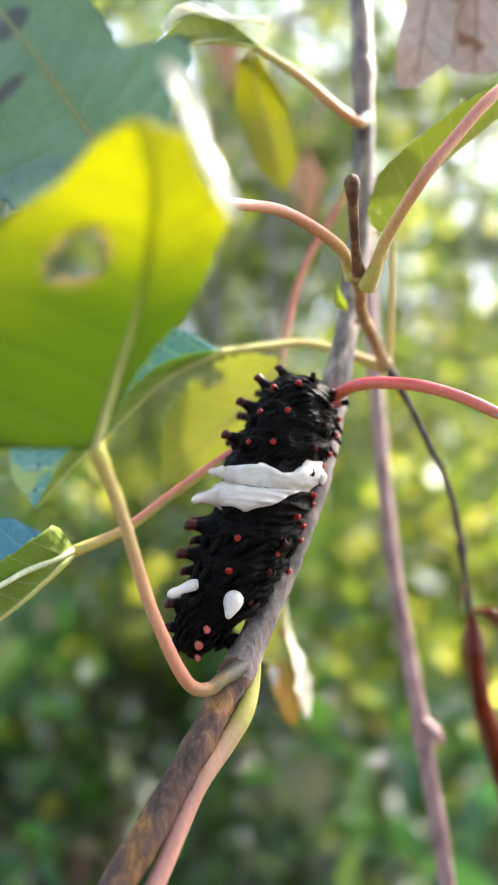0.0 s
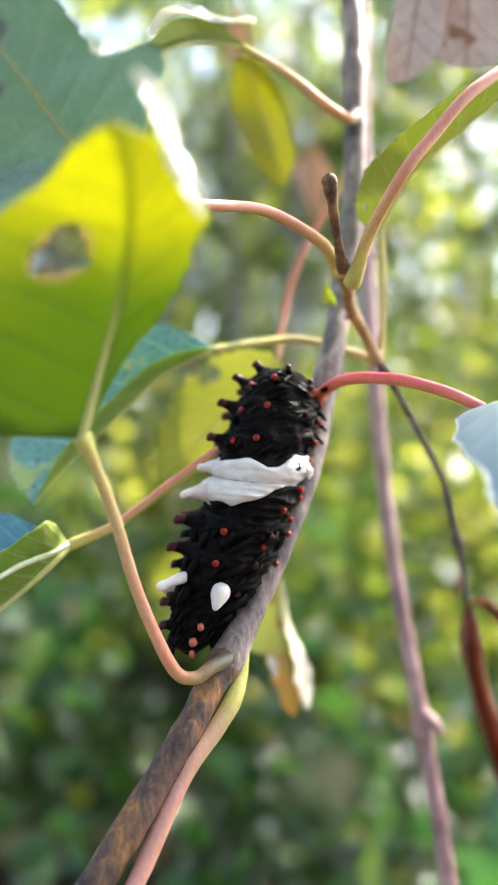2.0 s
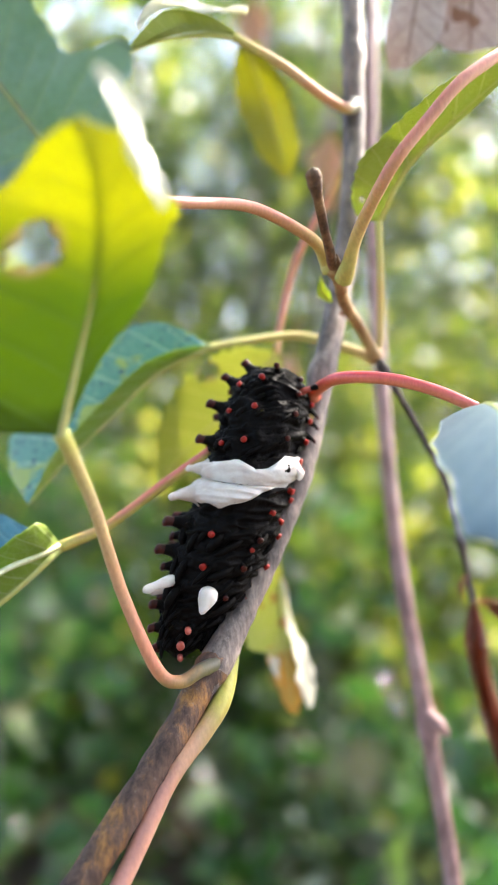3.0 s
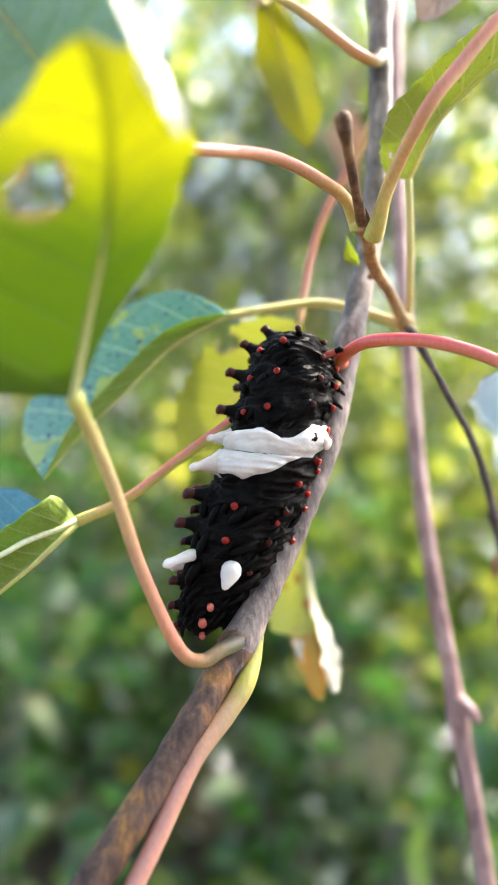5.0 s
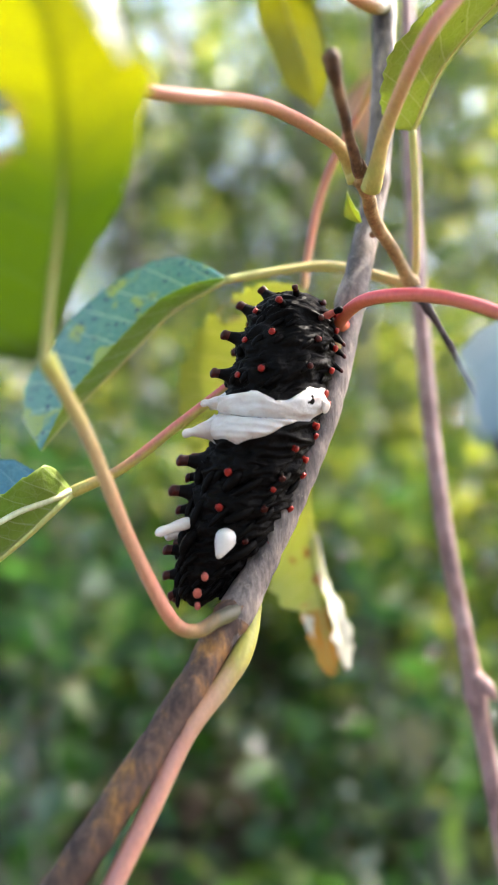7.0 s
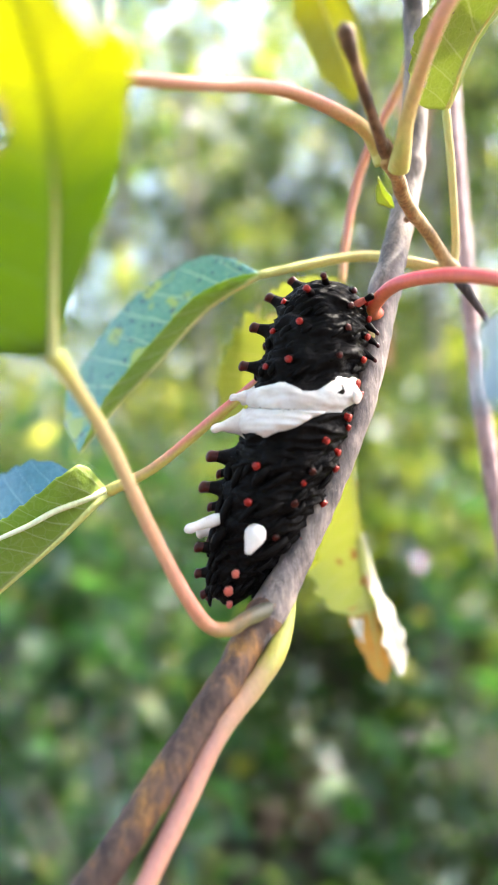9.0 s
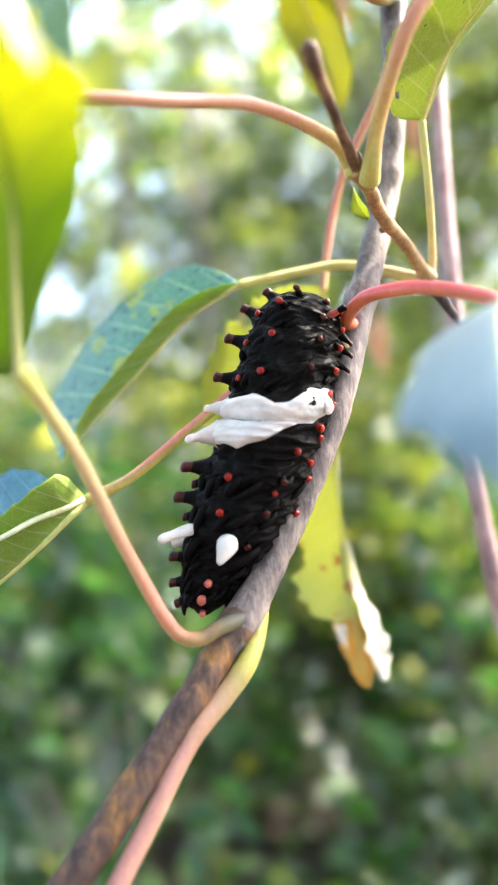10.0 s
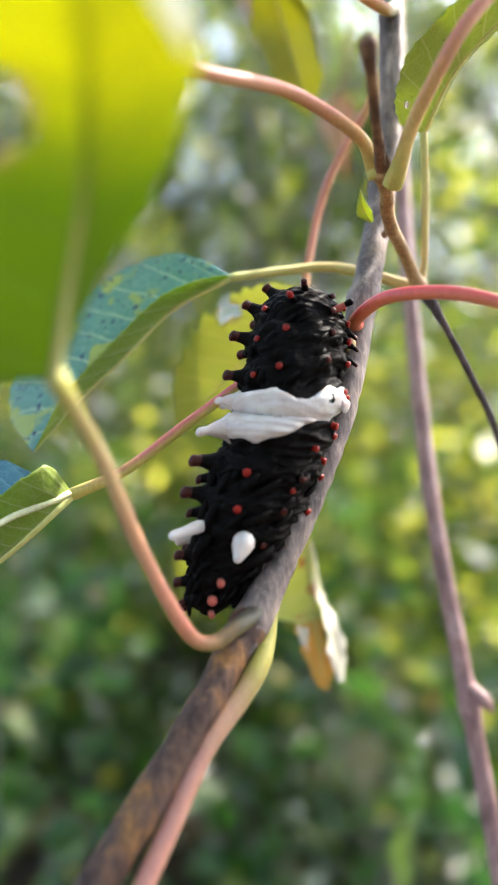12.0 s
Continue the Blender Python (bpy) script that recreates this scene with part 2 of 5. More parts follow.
LEAF_DRY = leaf_skin("dry_leaf_skin", (0.42, 0.31, 0.28), (0.57, 0.45, 0.41), (0.28, 0.17, 0.14), (0.5, 0.34, 0.26), 0.7, 0.2, ((0.26, 0.13, 0.08), 160, 0.62))
LEAF_CURL = leaf_skin("withered_leaf_skin", (0.10, 0.028, 0.02), (0.25, 0.075, 0.04), (0.2, 0.07, 0.04), (0.50, 0.14, 0.03), 0.28, 0.25)
LEAF_TAN = leaf_skin("tan_leaf_skin", (0.42, 0.26, 0.17), (0.58, 0.38, 0.26), (0.4, 0.25, 0.16), (0.6, 0.35, 0.18), 0.6, 0.3)
LEAF_PALE_BACK = leaf_skin("pale_leaf_back", (0.22, 0.29, 0.065), (0.31, 0.37, 0.095), (0.48, 0.50, 0.25), (0.46, 0.54, 0.07), 0.5, 0.42, ((0.10, 0.09, 0.04), 1300, 0.72))
VEIN_TEAL = stalk("teal_vein", [(0.0, (0.20, 0.28, 0.18)), (1.0, (0.14, 0.22, 0.17))], 0.45)
VEIN_GREEN = stalk("green_midrib", [(0.0, (0.44, 0.48, 0.22)), (0.4, (0.32, 0.40, 0.14)), (1.0, (0.24, 0.30, 0.03))], 0.6)
VEIN_PALE = stalk("whitish_vein", [(0.0, (0.55, 0.55, 0.30)), (1.0, (0.58, 0.62, 0.48))], 0.5)
VEIN = stalk("pale_vein", [(0.0, (0.46, 0.46, 0.15)), (1.0, (0.42, 0.47, 0.16))], 0.45)


def skin_black():
    m, nt, nodes, bsdf = material("black_larva_skin")
    n1, n2 = noise_tex(nt, 700, 5, 0.65, (1, 1, 0.6), "Object", 0.6), noise_tex(nt, 2600, 3, 0.6)
    link(nt, ramp(nt, n1, [(0.3, (0.0015, 0.0012, 0.0012)), (0.75, (0.005, 0.0036, 0.0034))]), bsdf.inputs["Base Color"])
    bsdf.inputs["Roughness"].default_value = 0.55
    bsdf.inputs["Specular IOR Level"].default_value = 0.055
    bump(nt, mix(nt, 0.4, n1, n2), bsdf, 0.6, 0.0004)
    return m


def skin_red(name, a, b):
    m, nt, nodes, bsdf = material(name)
    n = noise_tex(nt, 1600, 3, 0.6)
    link(nt, ramp(nt, n, [(0.3, a), (0.7, b)]), bsdf.inputs["Base Color"])
    bsdf.inputs["Roughness"].default_value = 0.4
    bsdf.inputs["Specular IOR Level"].default_value = 0.2
    bsdf.inputs["Subsurface Weight"].default_value = 0.2
    bsdf.inputs["Subsurface Radius"].default_value = (0.0015, 0.0004, 0.0003)
    bsdf.inputs["Subsurface Scale"].default_value = 1.0
    bump(nt, n, bsdf, 0.3, 0.0002)
    return m


def skin_white():
    m, nt, nodes, bsdf = material("white_larva_skin")
    n1, n2, n3 = noise_tex(nt, 260, 4, 0.6), noise_tex(nt, 1700, 4, 0.6), noise_tex(nt, 420, 2, 0.5, (1, 1, 2.5))
    col = ramp(nt, n1, [(0.32, (0.50, 0.42, 0.385)), (0.68, (0.64, 0.605, 0.59))])
    col = mix(nt, ramp(nt, n3, [(0.60, (0, 0, 0)), (0.78, (0.55, 0.55, 0.55))]), col, (0.40, 0.27, 0.23))
    link(nt, col, bsdf.inputs["Base Color"])
    bsdf.inputs["Roughness"].default_value = 0.42
    bsdf.inputs["Subsurface Weight"].default_value = 0.35
    bsdf.inputs["Subsurface Radius"].default_value = (0.0014, 0.001, 0.0008)
    bsdf.inputs["Subsurface Scale"].default_value = 1.0
    bump(nt, mix(nt, 0.5, n1, n2), bsdf, 0.5, 0.0004)
    return m


SKIN_BLACK, SKIN_WHITE = skin_black(), skin_white()
SKIN_MAROON = skin_red("maroon_larva_skin", (0.014, 0.002, 0.0015), (0.06, 0.006, 0.004))
SKIN_PINK = skin_red("pink_larva_skin", (0.34, 0.07, 0.05), (0.46, 0.13, 0.10))
SKIN_RED = skin_red("red_larva_skin", (0.14, 0.007, 0.005), (0.28, 0.016, 0.010))


# ---- building helpers ----
HOME = {}


def P(x, y, z):
    return Vector((x * CM, y * CM, EYE + z * CM))


def base(name, at_cm, label, category, group="", kind=""):
    ob = new(name)
    ob.empty_display_size = 0.01
    ob.location = P(*at_cm)
    HOME[ob] = P(*at_cm)
    return tagged(ob, label, category, group, kind)


def sheet_mesh(name, verts, faces, mats, slots=None, attrs=None, smooth=True):
    me = bpy.data.meshes.new(name)
    me.from_pydata([tuple(v) for v in verts], [], faces)
    for m in mats:
        me.materials.append(m)
    if slots is not None:
        me.polygons.foreach_set("material_index", slots)
    if smooth:
        me.polygons.foreach_set("use_smooth", [True] * len(me.polygons))
    for key, values in (attrs or {}).items():
        me.attributes.new(key, "FLOAT", "POINT").data.foreach_set("value", values)
    me.update()
    return me


def part(name, verts, faces, mats, parent=None, origin=None, label="", slots=None, attrs=None, smooth=True):
    """Links vertices, given in world metres, as one mesh object under a thing or part, with its origin at the given place."""
    origin = Vector(origin) if origin is not None else (HOME[parent].copy() if parent else Vector((0, 0, 0)))
    me = sheet_mesh(name, [Vector(v) - origin for v in verts], faces, mats if isinstance(mats, (list, tuple)) else [mats], slots, attrs, smooth)
    ob = new(name, me)
    HOME[ob] = origin
    if parent:
        ob.parent = parent
        ob.location = origin - HOME[parent]
    else:
        ob.location = origin
    return tagged(ob, label)


def spline(ctrl, n=8):
    """A smooth curve through the control points (centimetres), as world vectors."""
    c = [Vector(p) for p in ctrl]
    c = [2 * c[0] - c[1], *c, 2 * c[-1] - c[-2]]
    out = []
    for i in range(len(c) - 3):
        p0, p1, p2, p3 = c[i:i + 4]
        last = i == len(c) - 4
        for k in range(n + (1 if last else 0)):
            s = k / n
            out.append(0.5 * (2 * p1 + (p2 - p0) * s + (2 * p0 - 5 * p1 + 4 * p2 - p3) * s * s + (3 * p1 - p0 - 3 * p2 + p3) * s ** 3))
    return [P(*v) for v in out]


def value(stops, s):
    xs, ys = zip(*stops)
    return float(np.interp(s, xs, ys))


def frames_along(pts):
    """Tangents and turning-free side vectors along a polyline."""
    tang = [(pts[min(i + 1, len(pts) - 1)] - pts[max(i - 1, 0)]).normalized() for i in range(len(pts))]
    side = tang[0].orthogonal().normalized()
    sides = []
    for t in tang:
        side = (side - t * side.dot(t)).normalized()
        sides.append(side)
    return tang, sides


def tube(ctrl, radii, sides=14, n=10, rough=0.0, seed=0.0, knots=()):
    """A tapered round stem through control points: radii as (share of the length, centimetres); rough: relief of the
    surface as a share of the radius; knots: swellings as (share, width, growth)."""
    pts = spline(ctrl, n)
    tang, side = frames_along(pts)
    length = [0.0]
    for a, b in zip(pts, pts[1:]):
        length.append(length[-1] + (b - a).length)
    verts, faces, along, flank = [], [], [], []
    for i, p in enumerate(pts):
        s = length[i] / length[-1]
        r = value(radii, s) * CM
        for c, w, g in knots:
            r *= 1 + g * math.exp(-((s - c) / w) ** 2)
        up = tang[i].cross(side[i])
        for k in range(sides):
            a = 2 * math.pi * k / sides
            d = side[i] * math.cos(a) + up * math.sin(a)
            q = p + d * r
            if rough:
                q += d * r * rough * (noise.noise(q * 500 + Vector((seed, 0, 0))) + 0.6 * noise.noise(q * 1300))
            verts.append(q)
            along.append(s)
            flank.append(min(1.0, max(0.0, 0.30 - d.z * 1.1)))
    m = len(pts)
    for i in range(m - 1):
        for k in range(sides):
            a, b = i * sides + k, i * sides + (k + 1) % sides
            faces.append((a, b, b + sides, a + sides))
    for ring, tip, i in ((0, pts[0] - tang[0] * value(radii, 0) * CM * 0.5, 0), ((m - 1) * sides, pts[-1] + tang[-1] * value(radii, 1) * CM * 0.6, 1)):
        verts.append(tip)
        along.append(float(i))
        flank.append(0.0)
        c = len(verts) - 1
        for k in range(sides):
            a, b = ring + k, ring + (k + 1) % sides
            faces.append((b, a, c) if i == 0 else (a, b, c))
    return verts, faces, {"along": along, "side": flank}


def stem(name, parent, ctrl, radii, mat, label="", sides=14, n=10, rough=0.0, seed=0.0, knots=(), origin=None):
    v, f, at = tube(ctrl, radii, sides, n, rough, seed, knots)
    return part(name, v, f, mat, parent, origin, label, None, at)


def leaf(name, parent, rib, left, right, ldir, rdir, up, top, back, label="", cup=0.0, wave=0.0, teeth=0.0, count=22, seed=1.0,
         holes=(), nu=64, nv=12, origin=None, thick=0.022, veins=9, rib_r=0.035, rib_mat=None, curl=0.0, ragged=0.0, up_right=None, taper=(0.6, 0.2)):
    """A leaf blade of two skins round a midrib. left, right: half widths as (share of the rib, centimetres); ldir, rdir: where the
    halves point, at foot and tip; cup bends the halves up, curl rolls their rims over; holes: (rib share, side -1..1, radius share s, radius share v)."""
    pts = spline(rib, max(4, nu // (len(rib) - 1)))
    m = len(pts)
    tang, _ = frames_along(pts)
    grid, vein, share, across, rim_dry = [], [], [], [], []
    rng = random.Random(int(seed * 17))
    jag = [rng.uniform(0, 1) for _ in range(200)]
    for i, p in enumerate(pts):
        s = i / (m - 1)
        row, vrow = [], []
        for j in range(-nv, nv + 1):
            v = abs(j) / nv
            half, dirs = (left, ldir) if j < 0 else (right, rdir)
            d = (Vector(dirs[0]) * (1 - s) + Vector(dirs[1]) * s)
            d = (d - tang[i] * d.dot(tang[i]) * 0.6).normalized()
            w = value(half, s) * CM
            nrm = tang[i].cross(d)
            want = Vector(up)
            if up_right and j >= 0:
                want = Vector(up_right)
            if nrm.dot(want) < 0:
                nrm = -nrm
            nrm.normalize()
            if teeth:
                saw = (s * count + 0.15 * math.sin(j)) % 1.0
                w *= 1 - teeth * saw * (v > 0.6) * min(1, v * 2 - 1)
            if ragged:
                k = s * 23
                w *= 1 - ragged * (jag[int(k) % 200] * (1 - k % 1) + jag[(int(k) + 1) % 200] * (k % 1)) * v
            q = p + d * w * v + nrm * w * (cup * v * v)
            if curl:
                q += (nrm * v ** 3 - d * v ** 5) * w * curl
            q += nrm * wave * CM * v * math.sin(s * 9 + seed * 3 + (1.3 if j < 0 else 0.0)) + nrm * wave * 0.5 * CM * v * noise.noise(q * 160 + Vector((seed, 0, 0)))
            phase = (s * veins - v * 1.7 * (1 - 0.3 * v)) % 1.0
            near = min(phase, 1 - phase)
            line = max(0.0, 1 - near / (0.15 - 0.07 * v)) * (1 - 0.4 * v) * (0.05 < s < 0.96)
            line = max(line, 1 - v * 9 if v * 9 < 1 else 0)
            q -= nrm * 0.016 * CM * line - nrm * 0.02 * CM * math.sin(math.pi * min(1, near * 2)) * v * (1 - v)
            row.append((q, nrm))
            vrow.append((s, j / nv, s * veins - v * 1.7 * (1 - 0.3 * v)))
        grid.append(row)
        vein.append(vrow)
    cols = 2 * nv + 1
    verts, vv = [], []
    for sgn in (1, -1):
        for i in range(m):
            for j in range(cols):
                q, nrm = grid[i][j]
                rim = 0.35 if j in (0, cols - 1) else 1.0
                verts.append(q + nrm * sgn * thick * 0.5 * CM * rim)
                vv.append(vein[i][j][2])
                share.append(vein[i][j][0])
                across.append(vein[i][j][1])
                near = min([math.hypot((vein[i][j][0] - h[0]) / h[2], (vein[i][j][1] - h[1]) / h[3]) for h in holes] or [9.0])
                rim_dry.append(min(1.0, max(0.0, (1.32 - near) / 0.25)))
    top_n = m * cols

    def gone(i, j):
        s, v = (i + 0.5) / (m - 1), (j + 0.5 - nv) / nv
        for hs, hv, rs, rv in holes:
            a = math.atan2((v - hv) / rv, (s - hs) / rs)
            if math.hypot((s - hs) / rs, (v - hv) / rv) < 1 + 0.18 * math.sin(3 * a + seed) + 0.1 * math.sin(7 * a):
                return True
        return False

    solid = [[not gone(i, j) for j in range(cols - 1)] for i in range(m - 1)]
    faces, slots = [], []
    for i in range(m - 1):
        for j in range(cols - 1):
            if not solid[i][j]:
                continue
            a = i * cols + j
            q = (a, a + 1, a + 1 + cols, a + cols)
            n0 = (verts[q[1]] - verts[q[0]]).cross(verts[q[3]] - verts[q[0]])
            if n0.dot(grid[i][j][1]) < 0:
                q = q[::-1]
            faces.append(q)
            slots.append(0)
            faces.append(tuple(k + top_n for k in q[::-1]))
            slots.append(1)
            for di, dj, e in ((-1, 0, (a, a + 1)), (1, 0, (a + cols, a + cols + 1)), (0, -1, (a, a + cols)), (0, 1, (a + 1, a + 1 + cols))):
                ni, nj = i + di, j + dj
                if not (0 <= ni < m - 1 and 0 <= nj < cols - 1) or not solid[ni][nj]:
                    faces.append((e[0], e[1], e[1] + top_n, e[0] + top_n))
                    slots.append(1)
    ob = part(name, verts, faces, [top, back], parent, origin, label, slots, {"rank": vv, "along": share, "across": across, "dry": rim_dry})
    rv, rf, ra = tube(rib, [(0, rib_r), (0.6, rib_r * taper[0]), (1, rib_r * taper[1])], 8, max(4, nu // (len(rib) - 1)))
    shift = -Vector(up).normalized() * rib_r * 0.35 * CM
    part("midrib", [q + shift for q in rv], rf, rib_mat or VEIN, ob, HOME[ob], "", None, ra)
    return ob


# ---- ground and distance ----
def litter():
    m, nt, nodes, bsdf = material("leaf_litter")
    n1, n2 = noise_tex(nt, 9, 6, 0.65), noise_tex(nt, 60, 4, 0.6)
    col = ramp(nt, n1, [(0.3, (0.014, 0.010, 0.007)), (0.55, (0.042, 0.027, 0.017)), (0.75, (0.03, 0.035, 0.014))])
    col = mix(nt, 0.5, col, ramp(nt, n2, [(0.3, (0.2, 0.2, 0.2)), (0.7, (0.8, 0.8, 0.8))]), "OVERLAY")
    link(nt, col, bsdf.inputs["Base Color"])
    bsdf.inputs["Roughness"].default_value = 0.9
    bump(nt, n2, bsdf, 0.7, 0.02)
    return m


def ground():
    verts, faces = [], []
    xs = [-400, -120, -40, -15, *[-8 + 0.8 * k for k in range(21)], 15, 40, 120, 400]
    for y in xs:
        for x in xs:
            verts.append((x, y + 3, 0.10 * noise.noise(Vector((x, y, 0)) * 0.4) if abs(x) < 12 and abs(y) < 12 else 0.0))
    k = len(xs)
    for i in range(k - 1):
        for j in range(k - 1):
            a = i * k + j
            faces.append((a, a + 1, a + 1 + k, a + k))
    ob = part("ground", verts, faces, litter())
    tagged(ob, "brown woodland floor of soil and leaf litter", "ground", kind="structure")


def foliage_skin(name, tones, passing, glow, gloss=0.16, shine=1.0, ripple=0.0):
    """Leaves of many tones, most of them dark; the few pale ones paint in sunlit leaves and glints. Light passes
    through in a yellower tone.
    """
    m, nt, nodes, bsdf = material(name)
    geo = nodes.new("ShaderNodeNewGeometry")
    col = ramp(nt, geo.outputs["Random Per Island"], tones)
    n = noise_tex(nt, 40, 3, 0.6)
    col = mix(nt, 0.3, col, ramp(nt, n, [(0.3, (0.3, 0.3, 0.3)), (0.7, (0.75, 0.75, 0.75))]), "OVERLAY")
    link(nt, col, bsdf.inputs["Base Color"])
    bsdf.inputs["Roughness"].default_value = gloss
    bsdf.inputs["Specular IOR Level"].default_value = shine
    if ripple:
        bump(nt, noise_tex(nt, 55, 2, 0.5), bsdf, ripple, 0.012)
    tr = nodes.new("ShaderNodeBsdfTranslucent")
    link(nt, mix(nt, 1.0, col, glow, "MULTIPLY"), tr.inputs[0])
    mx = nodes.new("ShaderNodeMixShader")
    mx.inputs[0].default_value = passing
    link(nt, bsdf.outputs[0], mx.inputs[1])
    link(nt, tr.outputs[0], mx.inputs[2])
    link(nt, mx.outputs[0], nodes["Material Output"].inputs[0])
    return m


# brightest stops: sun patches, whitish glints and sky gaps painted as leaf tones
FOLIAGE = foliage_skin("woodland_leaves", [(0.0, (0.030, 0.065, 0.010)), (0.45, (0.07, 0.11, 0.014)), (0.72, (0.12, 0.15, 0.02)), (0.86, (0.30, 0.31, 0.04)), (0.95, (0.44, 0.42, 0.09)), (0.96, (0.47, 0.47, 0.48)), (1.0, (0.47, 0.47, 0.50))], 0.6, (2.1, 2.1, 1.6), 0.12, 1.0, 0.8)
FOLIAGE_GLINT = foliage_skin("glint_pale_leaves", [(0.0, (0.03, 0.06, 0.02)), (0.55, (0.06, 0.10, 0.04)), (0.75, (0.30, 0.34, 0.26)), (1.0, (0.62, 0.64, 0.54))], 0.35, (1.3, 1.35, 1.1), 0.14, 1.0, 0.7)
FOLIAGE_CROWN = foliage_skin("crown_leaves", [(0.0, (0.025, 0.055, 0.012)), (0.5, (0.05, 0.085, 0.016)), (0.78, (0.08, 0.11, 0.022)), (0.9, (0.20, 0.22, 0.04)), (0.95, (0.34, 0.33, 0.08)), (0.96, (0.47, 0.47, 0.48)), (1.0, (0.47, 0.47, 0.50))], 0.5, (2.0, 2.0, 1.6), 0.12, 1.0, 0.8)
# darker leaf tones that put the undergrowth's shade into the colour
FOLIAGE_DARK = foliage_skin("undergrowth_leaves", [(0.0, (0.014, 0.045, 0.010)), (0.45, (0.028, 0.080, 0.016)), (0.75, (0.05, 0.11, 0.02)), (0.88, (0.12, 0.17, 0.04)), (1.0, (0.11, 0.06, 0.035))], 0.5, (2.0, 2.2, 1.5), 0.16, 1.0, 0.7)


def leaf_cloud(rng, centres, spread, count, size, droop=0.3, clump=26, tight=0.15):
    """Vertices and faces of many small folded leaves: clumps scattered round the given centres, leaves gathered in each clump."""
    m = max(1, count // clump)
    hub = np.asarray(centres)[rng.integers(0, len(centres), m)] + rng.normal(0, 1, (m, 3)) * np.asarray(spread)
    c = hub[rng.integers(0, m, count)] + rng.normal(0, 1, (count, 3)) * tight * rng.uniform(0.6, 1.3, (count, 1))
    a = rng.uniform(0, 2 * np.pi, count)
    ax = np.stack([np.cos(a), np.sin(a), rng.uniform(-1, 0.5, count) * 1.2 - droop], 1)
    ax /= np.linalg.norm(ax, axis=1, keepdims=True)
    o = rng.normal(0, 1, (count, 3)) + (0, 0, 0.6)
    sd = np.cross(ax, o)
    sd /= np.linalg.norm(sd, axis=1, keepdims=True)
    nm = np.cross(sd, ax)
    L = size * rng.uniform(0.55, 1.35, (count, 1))
    Wd = L * rng.uniform(0.26, 0.40, (count, 1))
    p = [c, c + ax * L * 0.45 - nm * L * 0.05, c + ax * L * 0.42 + sd * Wd + nm * L * 0.08, c + ax * L * 0.42 - sd * Wd + nm * L * 0.08,
         c + ax * L - nm * L * 0.12, c + ax * L * 0.75 + sd * Wd * 0.55 + nm * L * 0.02, c + ax * L * 0.75 - sd * Wd * 0.55 + nm * L * 0.02]
    verts = np.stack(p, 1).reshape(-1, 3)
    pat = np.array([(0, 1, 2), (2, 1, 5), (5, 1, 4), (0, 3, 1), (3, 6, 1), (6, 4, 1)])
    faces = (np.arange(count)[:, None, None] * 7 + pat[None]).reshape(-1, 3)
    return verts, faces


def cloud_part(name, verts, faces, mat, parent=None, label=""):
    keep = verts[:, 2] > 0.02
    verts = verts.copy()
    verts[~keep, 2] = 0.02
    org = HOME[parent] if parent else Vector((0, 0, 0))
    me = bpy.data.meshes.new(name)
    me.from_pydata((verts - np.array(org)).tolist(), [], faces.tolist())
    me.materials.append(mat)
    me.update()
    ob = new(name, me)
    HOME[ob] = org
    if parent:
        ob.parent = parent
    return tagged(ob, label)


def metres(x, y, z):
    """World metres as plan centimetres."""
    return (x / CM, y / CM, (z - EYE) / CM)


def background_tree(x, y, height, radius, lean, seed, count, leaf_size, low, spread):
    rng = np.random.default_rng(seed)
    tree = base("tree", metres(x, y, 0), "slender grey-barked woodland tree with airy green leaves", "tree", "trees of the woodland")
    top = (x + lean, y + 0.2, height)
    mid = (x + lean * 0.35, y, height * 0.5)
    stem("trunk", tree, [metres(x, y, -0.05), metres(*mid), metres(*top)], [(0, radius * 85), (0.5, radius * 55), (1, radius * 15)], BARK_TREE, "", 12, 10, 0.1, seed)
    centres = []
    for k in range(9):
        s = low + (1 - low) * (k + 0.5) / 9
        b = Vector((x + lean * s, y + 0.1 * s, height * s))
        a = rng.uniform(0, 6.28)
        r = spread * rng.uniform(0.5, 1.1)
        e = b + Vector((math.cos(a) * r, math.sin(a) * r, height * 0.07))
        m_ = (b + e) / 2 + Vector((0, 0, 0.08))
        stem("limb", tree, [metres(*b), metres(*m_), metres(*e)], [(0, radius * 45), (1, radius * 8)], BARK_TREE, "", 7, 5)
        for q in np.linspace(0.35, 1.1, 4):
            centres.append(tuple(b.lerp(e, q)))
    if y > 7.5:
        # a far crown fills its whole height evenly
        count = int(count * 0.96)
        n = count // 12
        a, r = rng.uniform(0, 2 * np.pi, n), spread * np.sqrt(rng.uniform(0, 1, n))
        centres = np.stack([x + r * np.cos(a), y + r * np.sin(a), height * rng.uniform(low, 1, n)], 1)
        v, f = leaf_cloud(rng, centres, (0.1, 0.1, 0.1), count, leaf_size, 0.3, 12, leaf_size * 0.85)
    else:
        v, f = leaf_cloud(rng, centres, (spread * 0.36, spread * 0.36, height * 0.07), count, leaf_size, 0.3, 30, leaf_size * 1.7)
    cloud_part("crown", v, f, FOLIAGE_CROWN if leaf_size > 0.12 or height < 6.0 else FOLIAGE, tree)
    return tree


